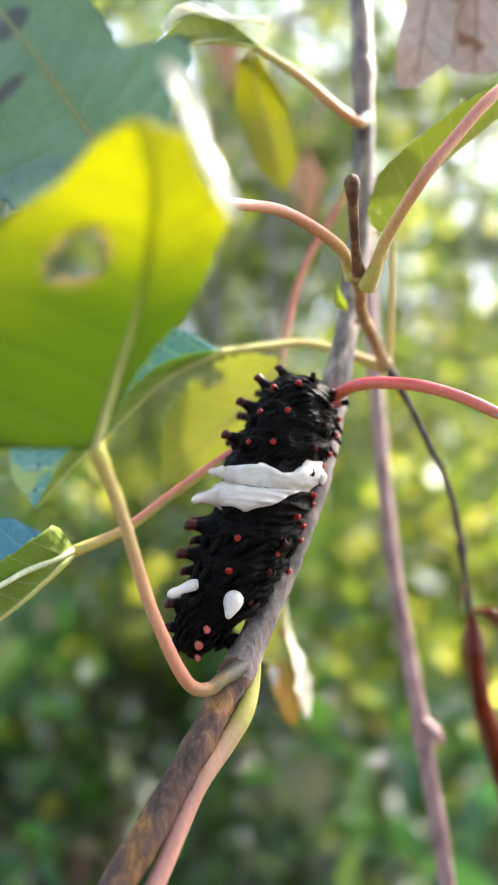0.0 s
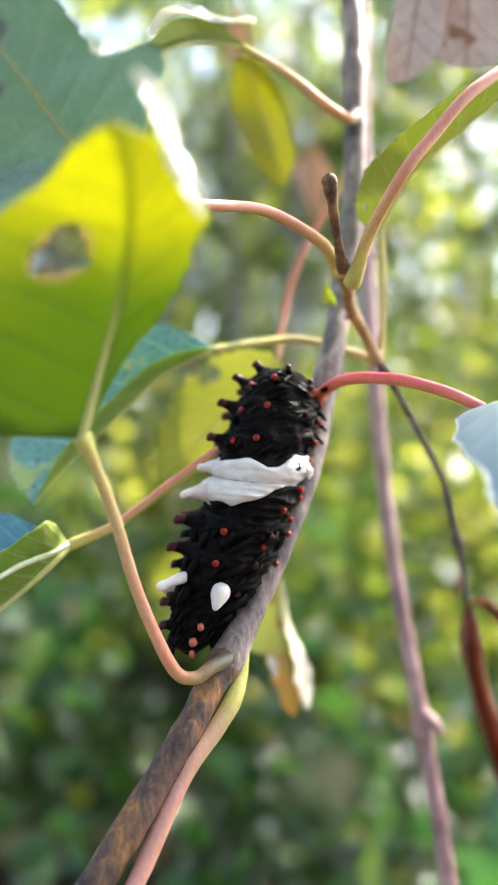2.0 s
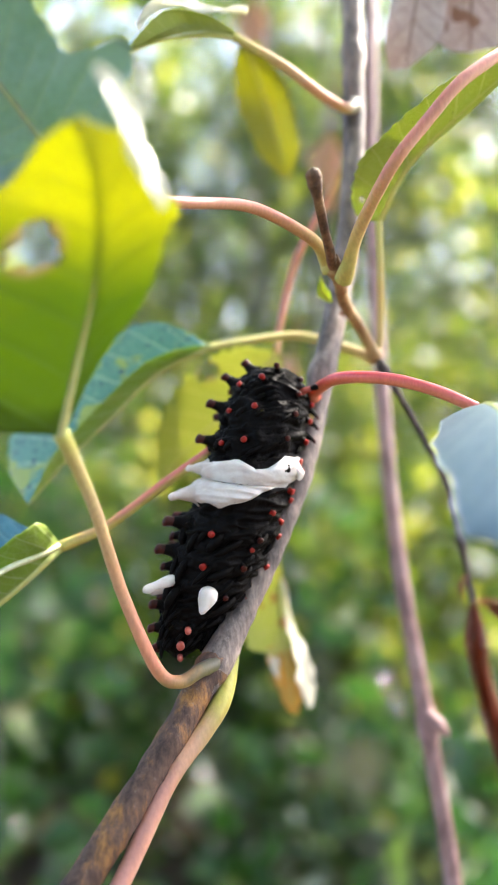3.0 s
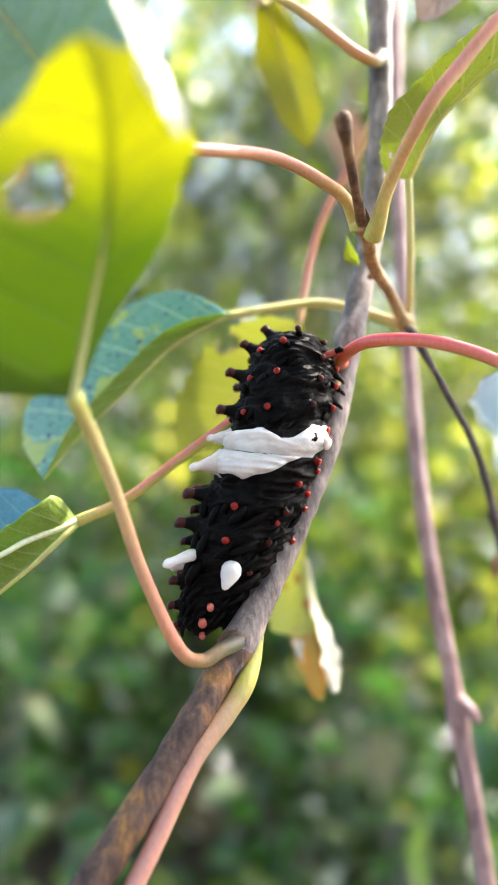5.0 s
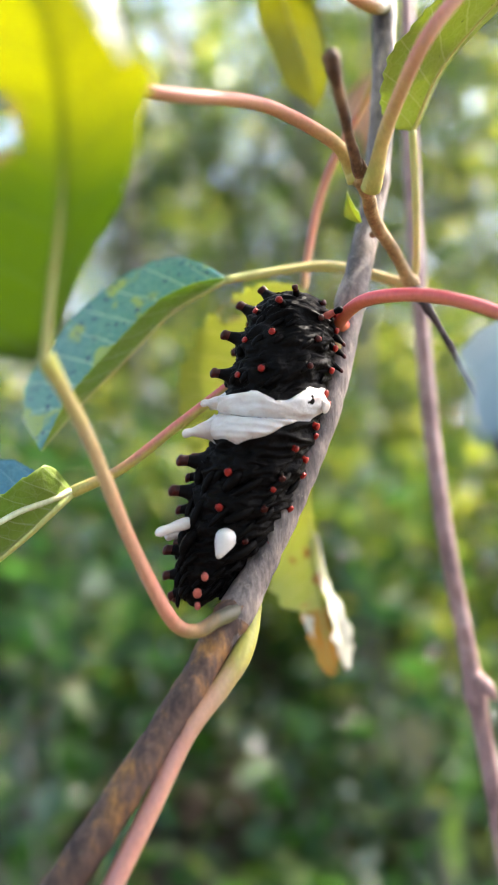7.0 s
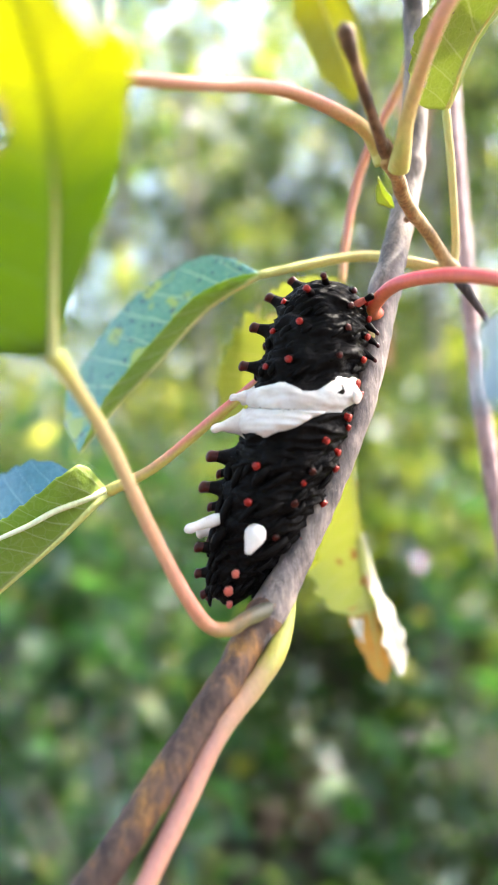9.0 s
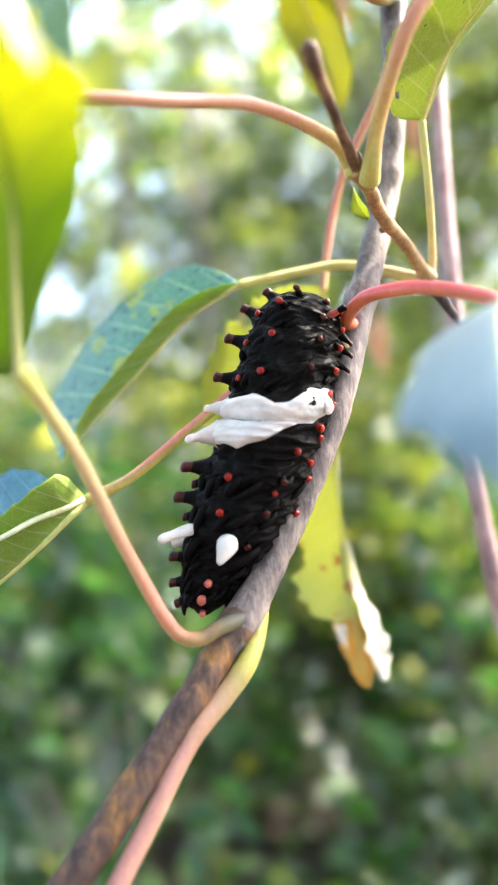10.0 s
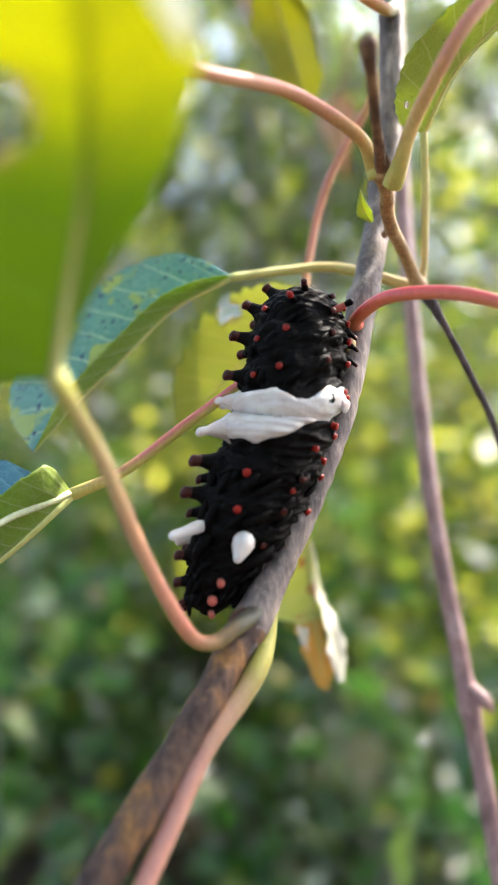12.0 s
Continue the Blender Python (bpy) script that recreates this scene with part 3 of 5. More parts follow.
def shrub(x, y, height, wide, seed, count, leaf_size, mat, label):
    rng = np.random.default_rng(seed)
    bush = base("shrub", metres(x, y, 0), label, "shrub", "shrubs of the undergrowth")
    centres = []
    for k in range(6):
        a = rng.uniform(0, 6.28)
        e = Vector((x + math.cos(a) * wide * rng.uniform(0.3, 1), y + math.sin(a) * wide * rng.uniform(0.3, 1), height * rng.uniform(0.7, 1)))
        b = Vector((x, y, -0.02))
        m_ = b.lerp(e, 0.5) + Vector((0, 0, 0.1 * height))
        stem("branch", bush, [metres(*b), metres(*m_), metres(*e)], [(0, 0.9), (1, 0.2)], BARK_TREE, "", 6, 6)
        for q in np.linspace(0.2, 1.05, 6):
            centres.append(tuple(b.lerp(m_, q * 2) if q < 0.5 else m_.lerp(e, q * 2 - 1)))
    v, f = leaf_cloud(rng, centres, (wide * 0.36, wide * 0.36, height * 0.12), count, leaf_size, 0.3, 14, leaf_size * 1.0)
    cloud_part("foliage", v, f, mat, bush)
    return bush


ground()
for k, (x, y, h, r, lean, low, n, size, spread) in enumerate([
        (0.05, 3.0, 5.5, 0.03, 0.25, 0.30, 1100, 0.07, 0.9),
        (-1.05, 3.6, 6.5, 0.04, -0.3, 0.26, 1300, 0.07, 1.1),
        (-0.35, 5.0, 7.0, 0.04, 0.3, 0.16, 2600, 0.08, 1.4),
        (1.1, 4.2, 6.5, 0.035, 0.4, 0.22, 1400, 0.08, 1.2),
        (-2.3, 5.2, 7.0, 0.04, 0.2, 0.16, 2600, 0.08, 1.4),
        (2.7, 6.0, 8.0, 0.05, 0.1, 0.20, 1500, 0.10, 1.6),
        (-1.2, 9.0, 8.4, 0.05, 0.4, 0.08, 6466, 0.16, 2.4),
        (1.4, 9.4, 8.4, 0.05, -0.3, 0.08, 6466, 0.16, 2.4),
        (-4.0, 8.8, 8.4, 0.05, 0.3, 0.08, 6466, 0.16, 2.4),
        (4.6, 9.0, 8.4, 0.05, 0.1, 0.08, 6466, 0.16, 2.4),
        (-2.7, 10.5, 8.4, 0.06, 0.1, 0.05, 5222, 0.16, 2.6),
        (0.1, 10.8, 8.4, 0.06, 0.1, 0.05, 5222, 0.16, 2.6), (-6.4, 9.6, 8.4, 0.06, 0.1, 0.05, 5222, 0.16, 2.6),
        (3.1, 8.2, 8.4, 0.05, 0.1, 0.06, 4310, 0.16, 2.0), (2.3, 11.0, 8.4, 0.06, 0.1, 0.04, 6466, 0.16, 2.4), (5.6, 11.0, 8.4, 0.06, 0.1, 0.04, 5222, 0.16, 2.6),
        # unseen tree, added so that its crown shades the undergrowth on the left
        (1.5, 3.1, 5.2, 0.03, 0.0, 0.52, 2600, 0.09, 0.75),
        (-0.6, 12.6, 7.5, 0.06, 0.1, 0.10, 5420, 0.17, 2.0), (-2.2, 12.9, 7.5, 0.06, 0.1, 0.10, 5420, 0.17, 2.0), (1.0, 12.8, 7.5, 0.06, 0.1, 0.10, 5420, 0.17, 2.0), (-4.2, 12.6, 7.5, 0.06, 0.1, 0.10, 5420, 0.17, 2.0),
        # unseen trees round the eye, added to dim the skylight on the branch
        (-1.9, -0.9, 7.5, 0.07, 0.2, 0.45, 3600, 0.14, 2.2), (0.6, -2.4, 7.5, 0.07, -0.1, 0.32, 3600, 0.14, 2.2), (-3.6, 1.6, 7.5, 0.07, 0.2, 0.25, 3600, 0.13, 1.9),
        (-3.4, -2.6, 8.0, 0.08, 0.2, 0.2, 3001, 0.16, 2.3), (3.2, -2.6, 7.5, 0.07, 0.2, 0.2, 3600, 0.15, 2.0), (0.2, -5.2, 9.0, 0.09, 0.2, 0.12, 4200, 0.18, 2.6)]):
    background_tree(x, y, h, r, lean, 11 + k, n, size, low, spread)
# the last flag paints in shade with darker leaf tones, sun with lighter ones
for k, (x, y, h, w, n, size, dark) in enumerate([
        (-0.55, 1.15, 0.80, 0.3, 220, 0.09, True), (0.25, 1.3, 0.75, 0.35, 150, 0.11, True), (0.7, 1.2, 0.9, 0.25, 120, 0.10, True),
        (-0.95, 1.7, 1.0, 0.45, 700, 0.09, True), (0.15, 1.9, 0.9, 0.45, 320, 0.10, True), (0.95, 1.8, 1.05, 0.4, 320, 0.08, False), (0.75, 2.2, 0.55, 0.4, 420, 0.07, False), (0.2, 2.3, 0.6, 0.4, 380, 0.07, False),
        (-1.7, 2.4, 1.2, 0.6, 1000, 0.09, True), (-0.6, 2.7, 1.2, 0.6, 700, 0.09, False), (0.6, 2.8, 1.25, 0.6, 800, 0.09, False), (1.6, 2.6, 1.45, 0.6, 700, 0.10, False), (-1.2, 3.1, 1.15, 0.7, 900, 0.10, True), (0.0, 3.2, 1.2, 0.7, 1000, 0.09, False), (1.2, 3.3, 1.4, 0.7, 1100, 0.10, False), (-2.4, 3.2, 1.2, 0.7, 900, 0.10, True),
        (-1.0, 3.9, 1.65, 0.8, 2600, 0.08, False), (0.4, 3.8, 1.6, 0.8, 2600, 0.08, False), (1.9, 3.9, 1.75, 0.8, 2600, 0.08, False), (-2.6, 3.9, 1.75, 0.8, 2600, 0.08, False),
        (-0.2, 5.8, 2.2, 1.2, 3600, 0.10, False), (2.1, 6.2, 2.2, 1.2, 3600, 0.10, False), (-2.4, 6.3, 2.3, 1.2, 3600, 0.10, False), (-4.6, 6.0, 2.2, 1.2, 3200, 0.10, False)]):
    shrub(x, y, h, w, 90 + k, n, size, FOLIAGE_DARK if dark else FOLIAGE, "undergrowth shrub with shade painted into its dark green leaves" if dark else "woodland shrub with sun painted into its yellow-green leaves")

# added shrubs whose pale leaf colour imitates glints in the undergrowth
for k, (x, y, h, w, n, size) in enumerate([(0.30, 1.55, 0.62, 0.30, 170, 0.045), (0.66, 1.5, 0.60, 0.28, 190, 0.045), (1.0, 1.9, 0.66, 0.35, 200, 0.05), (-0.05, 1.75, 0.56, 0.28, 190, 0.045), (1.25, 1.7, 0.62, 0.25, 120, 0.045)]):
    shrub(x, y, h, w, 190 + k, n, size, FOLIAGE_GLINT, "low added shrub, glints painted into its small pale leaves")


# low herbs that cover the woodland floor
def herbs():
    rng = np.random.default_rng(5)
    spots = [(x, y, 0.12 + 0.10 * ((x * 7 + y * 3) % 1.0)) for x, y in rng.uniform((-2.6, 0.7), (2.4, 4.4), (260, 2))]
    v, f = leaf_cloud(rng, spots, (0.06, 0.06, 0.05), 7000, 0.09, 0.0, 12, 0.06)
    tagged(cloud_part("undergrowth", v, f, FOLIAGE_DARK), "low dark green herbs covering the woodland floor", "undergrowth", kind="stuff")


herbs()


# ---- the branch ----
branch = base("shrub_branch", (-2.3, 6.9, -6.0), "grey-brown shrub branch with pink leaf stalks and green leaves", "branch")
UP = [(-0.42, 8.47, -3.36), (-0.05, 8.88, -2.78), (0.49, 9.36, -1.7), (1.01, 9.86, -0.45), (1.37, 10.47, 1.03), (1.71, 11.24, 2.53), (1.91, 11.53, 4.15), (1.97, 11.77, 5.96), (1.97, 12.12, 7.84), (1.9, 12.6, 11.0)]
stem("stem", branch, UP, [(0, 0.16), (0.03, 0.195), (0.5, 0.185), (1, 0.17)], BARK_GREY, "grey bark streaked and flecked", 22, 14, 0.10, 1, [(0.045, 0.02, 0.14), (0.33, 0.012, 0.18), (0.465, 0.01, 0.22), (0.70, 0.012, 0.22)])
stem("lower_stem", branch, [(-0.04, 8.89, -2.76), (-0.21, 8.71, -3.02), (-0.74, 8.12, -3.85), (-1.39, 7.55, -4.78), (-2.3, 6.9, -6.0)], [(0, 0.15), (0.05, 0.198), (0.3, 0.19), (1, 0.195)], BARK_BROWN, "brown bark with dark and ochre patches", 22, 14, 0.14, 5, [(0.06, 0.04, 0.15)])
stem("stem_base", branch, [(-2.25, 6.94, -5.93), (-3.3, 6.2, -7.6), (-5.2, 5.6, -13.0), (-7.5, 7.0, -40.0), (-7.0, 9.0, -80.0), (-5.0, 10.0, -132.0)], [(0, 0.193), (0.1, 0.22), (0.5, 0.5), (1, 0.85)], BARK_BROWN, "", 16, 12, 0.10, 5)
FORK = (2.24, 11.25, 1.24)
stem("twig", branch, [(1.21, 8.02, 2.98), (1.31, 8.52, 2.69), (1.47, 9.30, 2.32), (1.50, 9.40, 2.26)], [(0, 0.075), (0.12, 0.06), (0.5, 0.058), (0.9, 0.075), (1, 0.08)], BARK_TWIG, "short brown side twig", 14, 12, 0.14, 3, [(0.02, 0.05, 0.2)])
stem("twig", branch, [(1.48, 9.34, 2.30), (1.57, 9.66, 2.18), (1.70, 10.3, 1.95), (1.97, 10.85, 1.68), FORK], [(0, 0.095), (0.12, 0.092), (0.5, 0.088), (0.9, 0.088), (1, 0.11)], BARK_STRAW, "straw-coloured length of twig", 14, 12, 0.12, 3, [(0.03, 0.05, 0.25), (0.5, 0.03, 0.15), (0.97, 0.05, 0.3)])


def stalk_part(ctrl, radii, mat, label="", parent=branch, knots=((0.0, 0.05, 0.45),), name="leaf_stalk", origin=None):
    return stem(name, parent, ctrl, radii, mat, label, 12, 10, 0.03, ctrl[0][0] * 7, knots, origin)


# stalks of the twig's joint
stalk_part([(1.45, 9.44, 2.26), (1.38, 9.39, 2.41), (1.16, 9.10, 2.64), (0.42, 8.58, 2.90), (-0.41, 7.67, 2.70), (-1.28, 7.2, 2.72)], [(0, 0.085), (0.3, 0.075), (1, 0.06)], STALK_PINK, "pink stalk, yellow-green at its foot")
stalk_part([(1.61, 9.36, 2.12), (1.67, 9.15, 2.29), (1.80, 8.88, 2.68), (2.12, 8.35, 3.22), (2.5, 8.35, 3.70), (3.1, 8.5, 4.36), (4.0, 9.2, 4.95), (5.0, 10.6, 4.6)], [(0, 0.085), (0.2, 0.08), (1, 0.075)], STALK_PINK, "pink stalk, yellow-green at its foot")
# red stalk from the stem
stalk_part([(1.27, 10.30, 0.56), (1.20, 9.85, 0.62), (1.5, 9.34, 0.79), (2.08, 8.91, 0.76), (2.66, 8.74, 0.60), (3.19, 8.70, 0.36)], [(0, 0.10), (0.15, 0.085), (1, 0.075)], STALK_RED, "bright red stalk")
# stalks of the fork
stalk_part([FORK, (2.05, 11.25, 1.30), (1.56, 11.39, 1.5), (0.94, 11.55, 1.67), (0.21, 11.3, 1.58), (-0.47, 10.96, 1.44)], [(0, 0.085), (0.5, 0.07), (1, 0.06)], STALK_YELLOW, "arching yellow-pink stalk")
stalk_part([FORK, (2.31, 11.2, 1.6), (2.30, 11.0, 2.5), (2.26, 10.85, 3.32)], [(0, 0.065), (0.2, 0.052), (1, 0.055)], STALK_YELLOW, "straight yellow-green stalk")
# stalks from the stem
stalk_part([(1.90, 11.75, 4.75), (1.69, 12.1, 4.36), (1.11, 12.17, 3.39), (0.84, 12.26, 2.71), (0.66, 12.25, 1.9), (0.60, 12.2, 1.45)], [(0, 0.075), (1, 0.06)], STALK_PINK, "pink stalk hanging behind the stem")
stalk_part([(1.95, 11.5, 5.42), (1.80, 11.17, 5.22), (1.45, 10.93, 5.31), (0.79, 10.66, 5.71), (0.08, 10.49, 6.07)], [(0, 0.09), (1, 0.06)], STALK_BLUSH, "pink stalk, grey-green at its foot")
stalk_part([(1.18, 10.05, 0.3), (0.6, 9.95, 0.28), (-0.17, 9.75, -0.11), (-0.97, 9.73, -0.65), (-1.75, 9.57, -1.22), (-2.42, 9.52, -1.51)], [(0, 0.08), (0.5, 0.07), (0.85, 0.07), (1, 0.085)], STALK_TWO, "stalk, pink above and yellow beneath")
stalk_part([(0.0, 8.95, -2.86), (0.02, 8.79, -3.12), (-0.05, 8.58, -3.36), (-0.26, 8.36, -3.65), (-0.61, 8.04, -4.07), (-0.98, 7.62, -4.79), (-1.43, 7.1, -5.65), (-1.7, 6.8, -6.2)], [(0, 0.11), (0.15, 0.125), (0.4, 0.108), (1, 0.105)], STALK_LOW, "stalk, yellow-green at its foot and pink below")
stalk_part([(1.15, 10.2, 0.55), (0.95, 11.6, 0.5), (0.66, 12.8, -0.3), (0.52, 12.99, -1.2)], [(0, 0.06), (1, 0.05)], STALK_YELLOW, "thin pale stalk")


# small buds on the stem and twig
def bud(at_cm, tip_cm, r, mat, name="bud"):
    a, b = Vector(at_cm), Vector(tip_cm)
    m_ = a.lerp(b, 0.45)
    return stem(name, branch, [tuple(a), tuple(m_), tuple(b)], [(0, r * 0.8), (0.4, r), (0.8, r * 0.55), (1, r * 0.1)], mat, "", 10, 6, 0.08, at_cm[0])


bud((1.65, 10.62, 1.86), (1.84, 10.5, 1.98), 0.055, BARK_TWIG)
bud((1.56, 9.34, 2.23), (1.51, 9.16, 2.43), 0.05, BARK_TWIG)
stem("end_bud", branch, [(1.22, 8.05, 2.94), (1.20, 7.98, 3.02), (1.18, 7.92, 3.10)], [(0, 0.07), (0.2, 0.088), (0.35, 0.08), (0.55, 0.094), (0.75, 0.088), (0.9, 0.07), (1, 0.03)], BARK_TWIG, "blunt brown bud", 12, 10, 0.25, 3)
bud((2.26, 11.18, 1.20), (2.43, 11.05, 1.06), 0.06, BARK_DARK)
leaf("leaf", branch, [(1.50, 10.6, 2.05), (1.38, 10.5, 2.2), (1.33, 10.4, 2.42)], [(0, 0.03), (0.4, 0.13), (1, 0.0)], [(0, 0.03), (0.4, 0.13), (1, 0.0)],
     ((-1, -0.2, 0), (-1, -0.2, 0)), ((1, -0.6, 0), (1, -0.6, 0)), (0, -1, 0.2), LEAF_OLIVE, LEAF_BACK, "tiny young green leaf", 0.3, nu=16, nv=5, rib_r=0.015)

# ---- the leaves of the branch ----
PIVOT = P(-0.29, 8.47, -2.83)
near_leaf = leaf("leaf", branch, [(-1.43, 6.70, 0.05), (-1.12, 6.3, 0.75), (-0.86, 5.95, 1.30), (-0.70, 5.6, 1.77), (-0.63, 5.25, 2.10), (-0.70, 4.95, 2.40)],
                 [(0, 1.75), (0.25, 1.75), (0.5, 1.45), (0.68, 1.12), (0.8, 0.86), (0.9, 0.62), (0.97, 0.36), (1, 0.12)], [(0, 0.02), (0.12, 0.16), (0.35, 0.46), (0.50, 0.57), (0.58, 0.60), (0.66, 0.70), (0.70, 0.66), (0.73, 0.52), (0.80, 0.46), (0.83, 0.50), (0.86, 0.36), (0.92, 0.33), (0.94, 0.20), (1, 0.06)],
                 ((-0.80, -0.60, 0.02), (-0.9, 0.30, -0.30)), ((0.80, 0.60, 0.05), (0.9, 0.2, 0.1)), (0.1, 0.75, 0.6), LEAF_NEAR_TOP, LEAF_NEAR_BACK,
                 "large fresh green leaf, sunlit yellow painted into its upper part, one round hole", 0.03, 0.05, 0.06, 14, 2.0, ((0.545, -0.40, 0.085, 0.155),), 96, 28, PIVOT, 0.03, 7, 0.05, VEIN_GREEN, taper=(0.25, 0.06))
stalk_part([(-0.02, 8.80, -2.86), (-0.29, 8.47, -2.90), (-0.52, 8.28, -2.98), (-0.77, 8.14, -2.78), (-1.12, 7.89, -1.82), (-1.30, 7.35, -0.73), (-1.43, 6.72, 0.05)], [(0, 0.11), (0.12, 0.085), (0.4, 0.075), (0.9, 0.07), (1, 0.085)], STALK_BLUSH, "curved stalk, pink below and yellow-green above", near_leaf, ((0.0, 0.05, 0.2), (1.0, 0.03, 0.15)))
# its rim curls over towards the sun; the white glare is in its colour
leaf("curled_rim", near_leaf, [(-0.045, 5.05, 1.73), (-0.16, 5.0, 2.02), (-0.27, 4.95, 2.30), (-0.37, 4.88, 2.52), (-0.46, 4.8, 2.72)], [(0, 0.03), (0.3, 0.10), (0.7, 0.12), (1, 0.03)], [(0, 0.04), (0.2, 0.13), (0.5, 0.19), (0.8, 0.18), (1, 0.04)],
     ((-0.6, -0.8, 0.0), (-0.6, -0.8, 0.0)), ((0.6, 0.8, 0.0), (0.6, 0.8, 0.0)), (0.6, -0.45, 0.65), LEAF_GLARE, LEAF_GLARE, "curled rim coloured white for sun glare", 0.05, 0.04, 0.08, 9, 4.4, (), 48, 8, ragged=0.45, rib_r=0.02, rib_mat=VEIN_PALE)
stem("node", branch, [(-0.36, 8.48, -2.92), (-0.22, 8.62, -2.92), (-0.08, 8.76, -2.88), (0.02, 8.90, -2.78)], [(0, 0.08), (0.35, 0.11), (0.7, 0.15), (1, 0.10)], BARK_NODE, "grey-green swelling of the stem", 16, 8, 0.12, 6)

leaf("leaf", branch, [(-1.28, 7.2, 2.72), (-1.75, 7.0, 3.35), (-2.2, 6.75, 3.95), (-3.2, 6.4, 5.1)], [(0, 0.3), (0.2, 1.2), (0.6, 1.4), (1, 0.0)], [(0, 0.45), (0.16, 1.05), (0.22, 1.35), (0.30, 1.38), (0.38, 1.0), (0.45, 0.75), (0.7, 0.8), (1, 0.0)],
     ((-0.9, 0.3, -0.4), (-0.6, 0.3, -0.6)), ((0.95, -0.3, 0.45), (0.8, -0.2, 0.6)), (0.0, -0.75, 0.65), LEAF_SKYBLUE_TOP, LEAF_BACK, "broad green leaf with dark purple spots, sky reflection painted in blue", 0.1, 0.06, 0.06, 16, 4.0, (), 64, 16, rib_mat=VEIN_TEAL)

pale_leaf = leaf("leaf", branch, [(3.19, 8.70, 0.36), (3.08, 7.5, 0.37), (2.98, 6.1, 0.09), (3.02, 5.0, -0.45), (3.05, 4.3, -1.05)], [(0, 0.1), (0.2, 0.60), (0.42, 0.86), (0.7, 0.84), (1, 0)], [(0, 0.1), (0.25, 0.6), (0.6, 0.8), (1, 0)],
                 ((-1, 0.0, -0.25), (-0.9, 0.2, -0.5)), ((1, 0.1, -0.1), (1, 0.1, -0.2)), (-0.2, -0.5, 0.85), LEAF_SKYPALE_TOP, LEAF_SKYPALE_TOP, "drooping glossy leaf, sky reflection painted in as pale blue", -0.1, 0.02, 0.03, 12, 6.0, (), 56, 14, P(3.19, 8.70, 0.36), ragged=0.2)

# leaf at the end of the arching stalk: folded along its midrib
leaf("leaf", branch, [(-0.46, 10.96, 1.45), (-1.33, 11.0, 1.03), (-2.02, 10.8, 0.34), (-2.71, 10.6, -0.34), (-3.22, 10.3, -1.0)], [(0, 0.04), (0.05, 0.50), (0.14, 1.0), (0.3, 1.45), (0.55, 1.85), (0.8, 1.75), (0.93, 1.05), (1, 0.0)], [(0, 0.03), (0.05, 0.12), (0.12, 0.20), (0.25, 0.27), (0.5, 0.28), (0.75, 0.22), (1, 0.0)],
     ((-0.55, 0.4, 0.8), (-0.95, 0.7, 0.35)), ((-0.45, -0.35, 0.75), (-0.75, -0.3, 0.5)), (-0.3, -0.75, 0.5), LEAF_SPOT_TOP, LEAF_BACK, "folded leaf, blue-green above and light green beneath", -0.08, 0.03, 0.05, 20, 3.0, (), 72, 14, up_right=(-0.3, 0.75, 0.5))
LEFT_RIB = [(-2.43, 9.52, -1.50), (-2.58, 9.30, -1.68), (-2.95, 9.15, -2.03), (-3.33, 9.05, -2.34), (-3.9, 8.9, -2.8), (-4.5, 8.8, -3.4)]
LEFT_VEIN = [(-2.44, 9.50, -1.50), (-2.63, 9.28, -1.58), (-2.95, 9.02, -1.70), (-3.2, 8.8, -1.84), (-3.6, 8.6, -2.0)]
# leaf of the left stalk: folded up along its midrib
left_leaf = leaf("leaf", branch, LEFT_RIB, [(0, 0.05), (0.08, 0.55), (0.2, 1.0), (0.35, 1.45), (0.6, 1.7), (0.8, 1.3), (1, 0)], [(0, 0.10), (0.03, 0.40), (0.10, 0.56), (0.2, 0.62), (0.35, 0.66), (0.6, 0.7), (0.85, 0.5), (1, 0)],
     ((-0.55, 0.45, 0.75), (-0.6, 0.45, 0.7)), ((-0.25, -0.40, 0.85), (-0.4, -0.4, 0.8)), (-0.3, -0.75, 0.5), LEAF_BLUE_RIM, LEAF_BACK, "leaf folded along its midrib, light green beneath and blue-green above", -0.06, 0.04, 0.05, 9, 5.0, (), 64, 16, up_right=(-0.3, 0.75, 0.5), rib_r=0.06)
stem("vein", left_leaf, [(a_[0], a_[1] - 0.03, a_[2]) for a_ in LEFT_VEIN], [(0, 0.055), (1, 0.03)], VEIN_PALE, "pale side vein", 8, 8)
# leaf behind the caterpillar
leaf("leaf", branch, [(0.60, 12.2, 1.45), (0.1, 12.2, 0.85), (-0.75, 12.15, 0.0), (-1.55, 12.1, -0.80)], [(0, 0.1), (0.12, 0.6), (0.3, 0.95), (0.55, 1.12), (0.8, 0.75), (1, 0)], [(0, 0.1), (0.15, 0.5), (0.5, 0.75), (0.8, 0.45), (1, 0)],
     ((-0.7, 0.1, 0.7), (-0.8, 0.1, 0.6)), ((0.7, 0.15, -0.7), (0.8, 0.15, -0.6)), (0.2, 0.8, 0.5), LEAF_OLIVE, LEAF_OLIVE, "thin olive green leaf hanging behind the stem", 0.05, 0.06, 0.16, 12, 7.0, ((0.42, -0.8, 0.05, 0.2),), 60, 12)
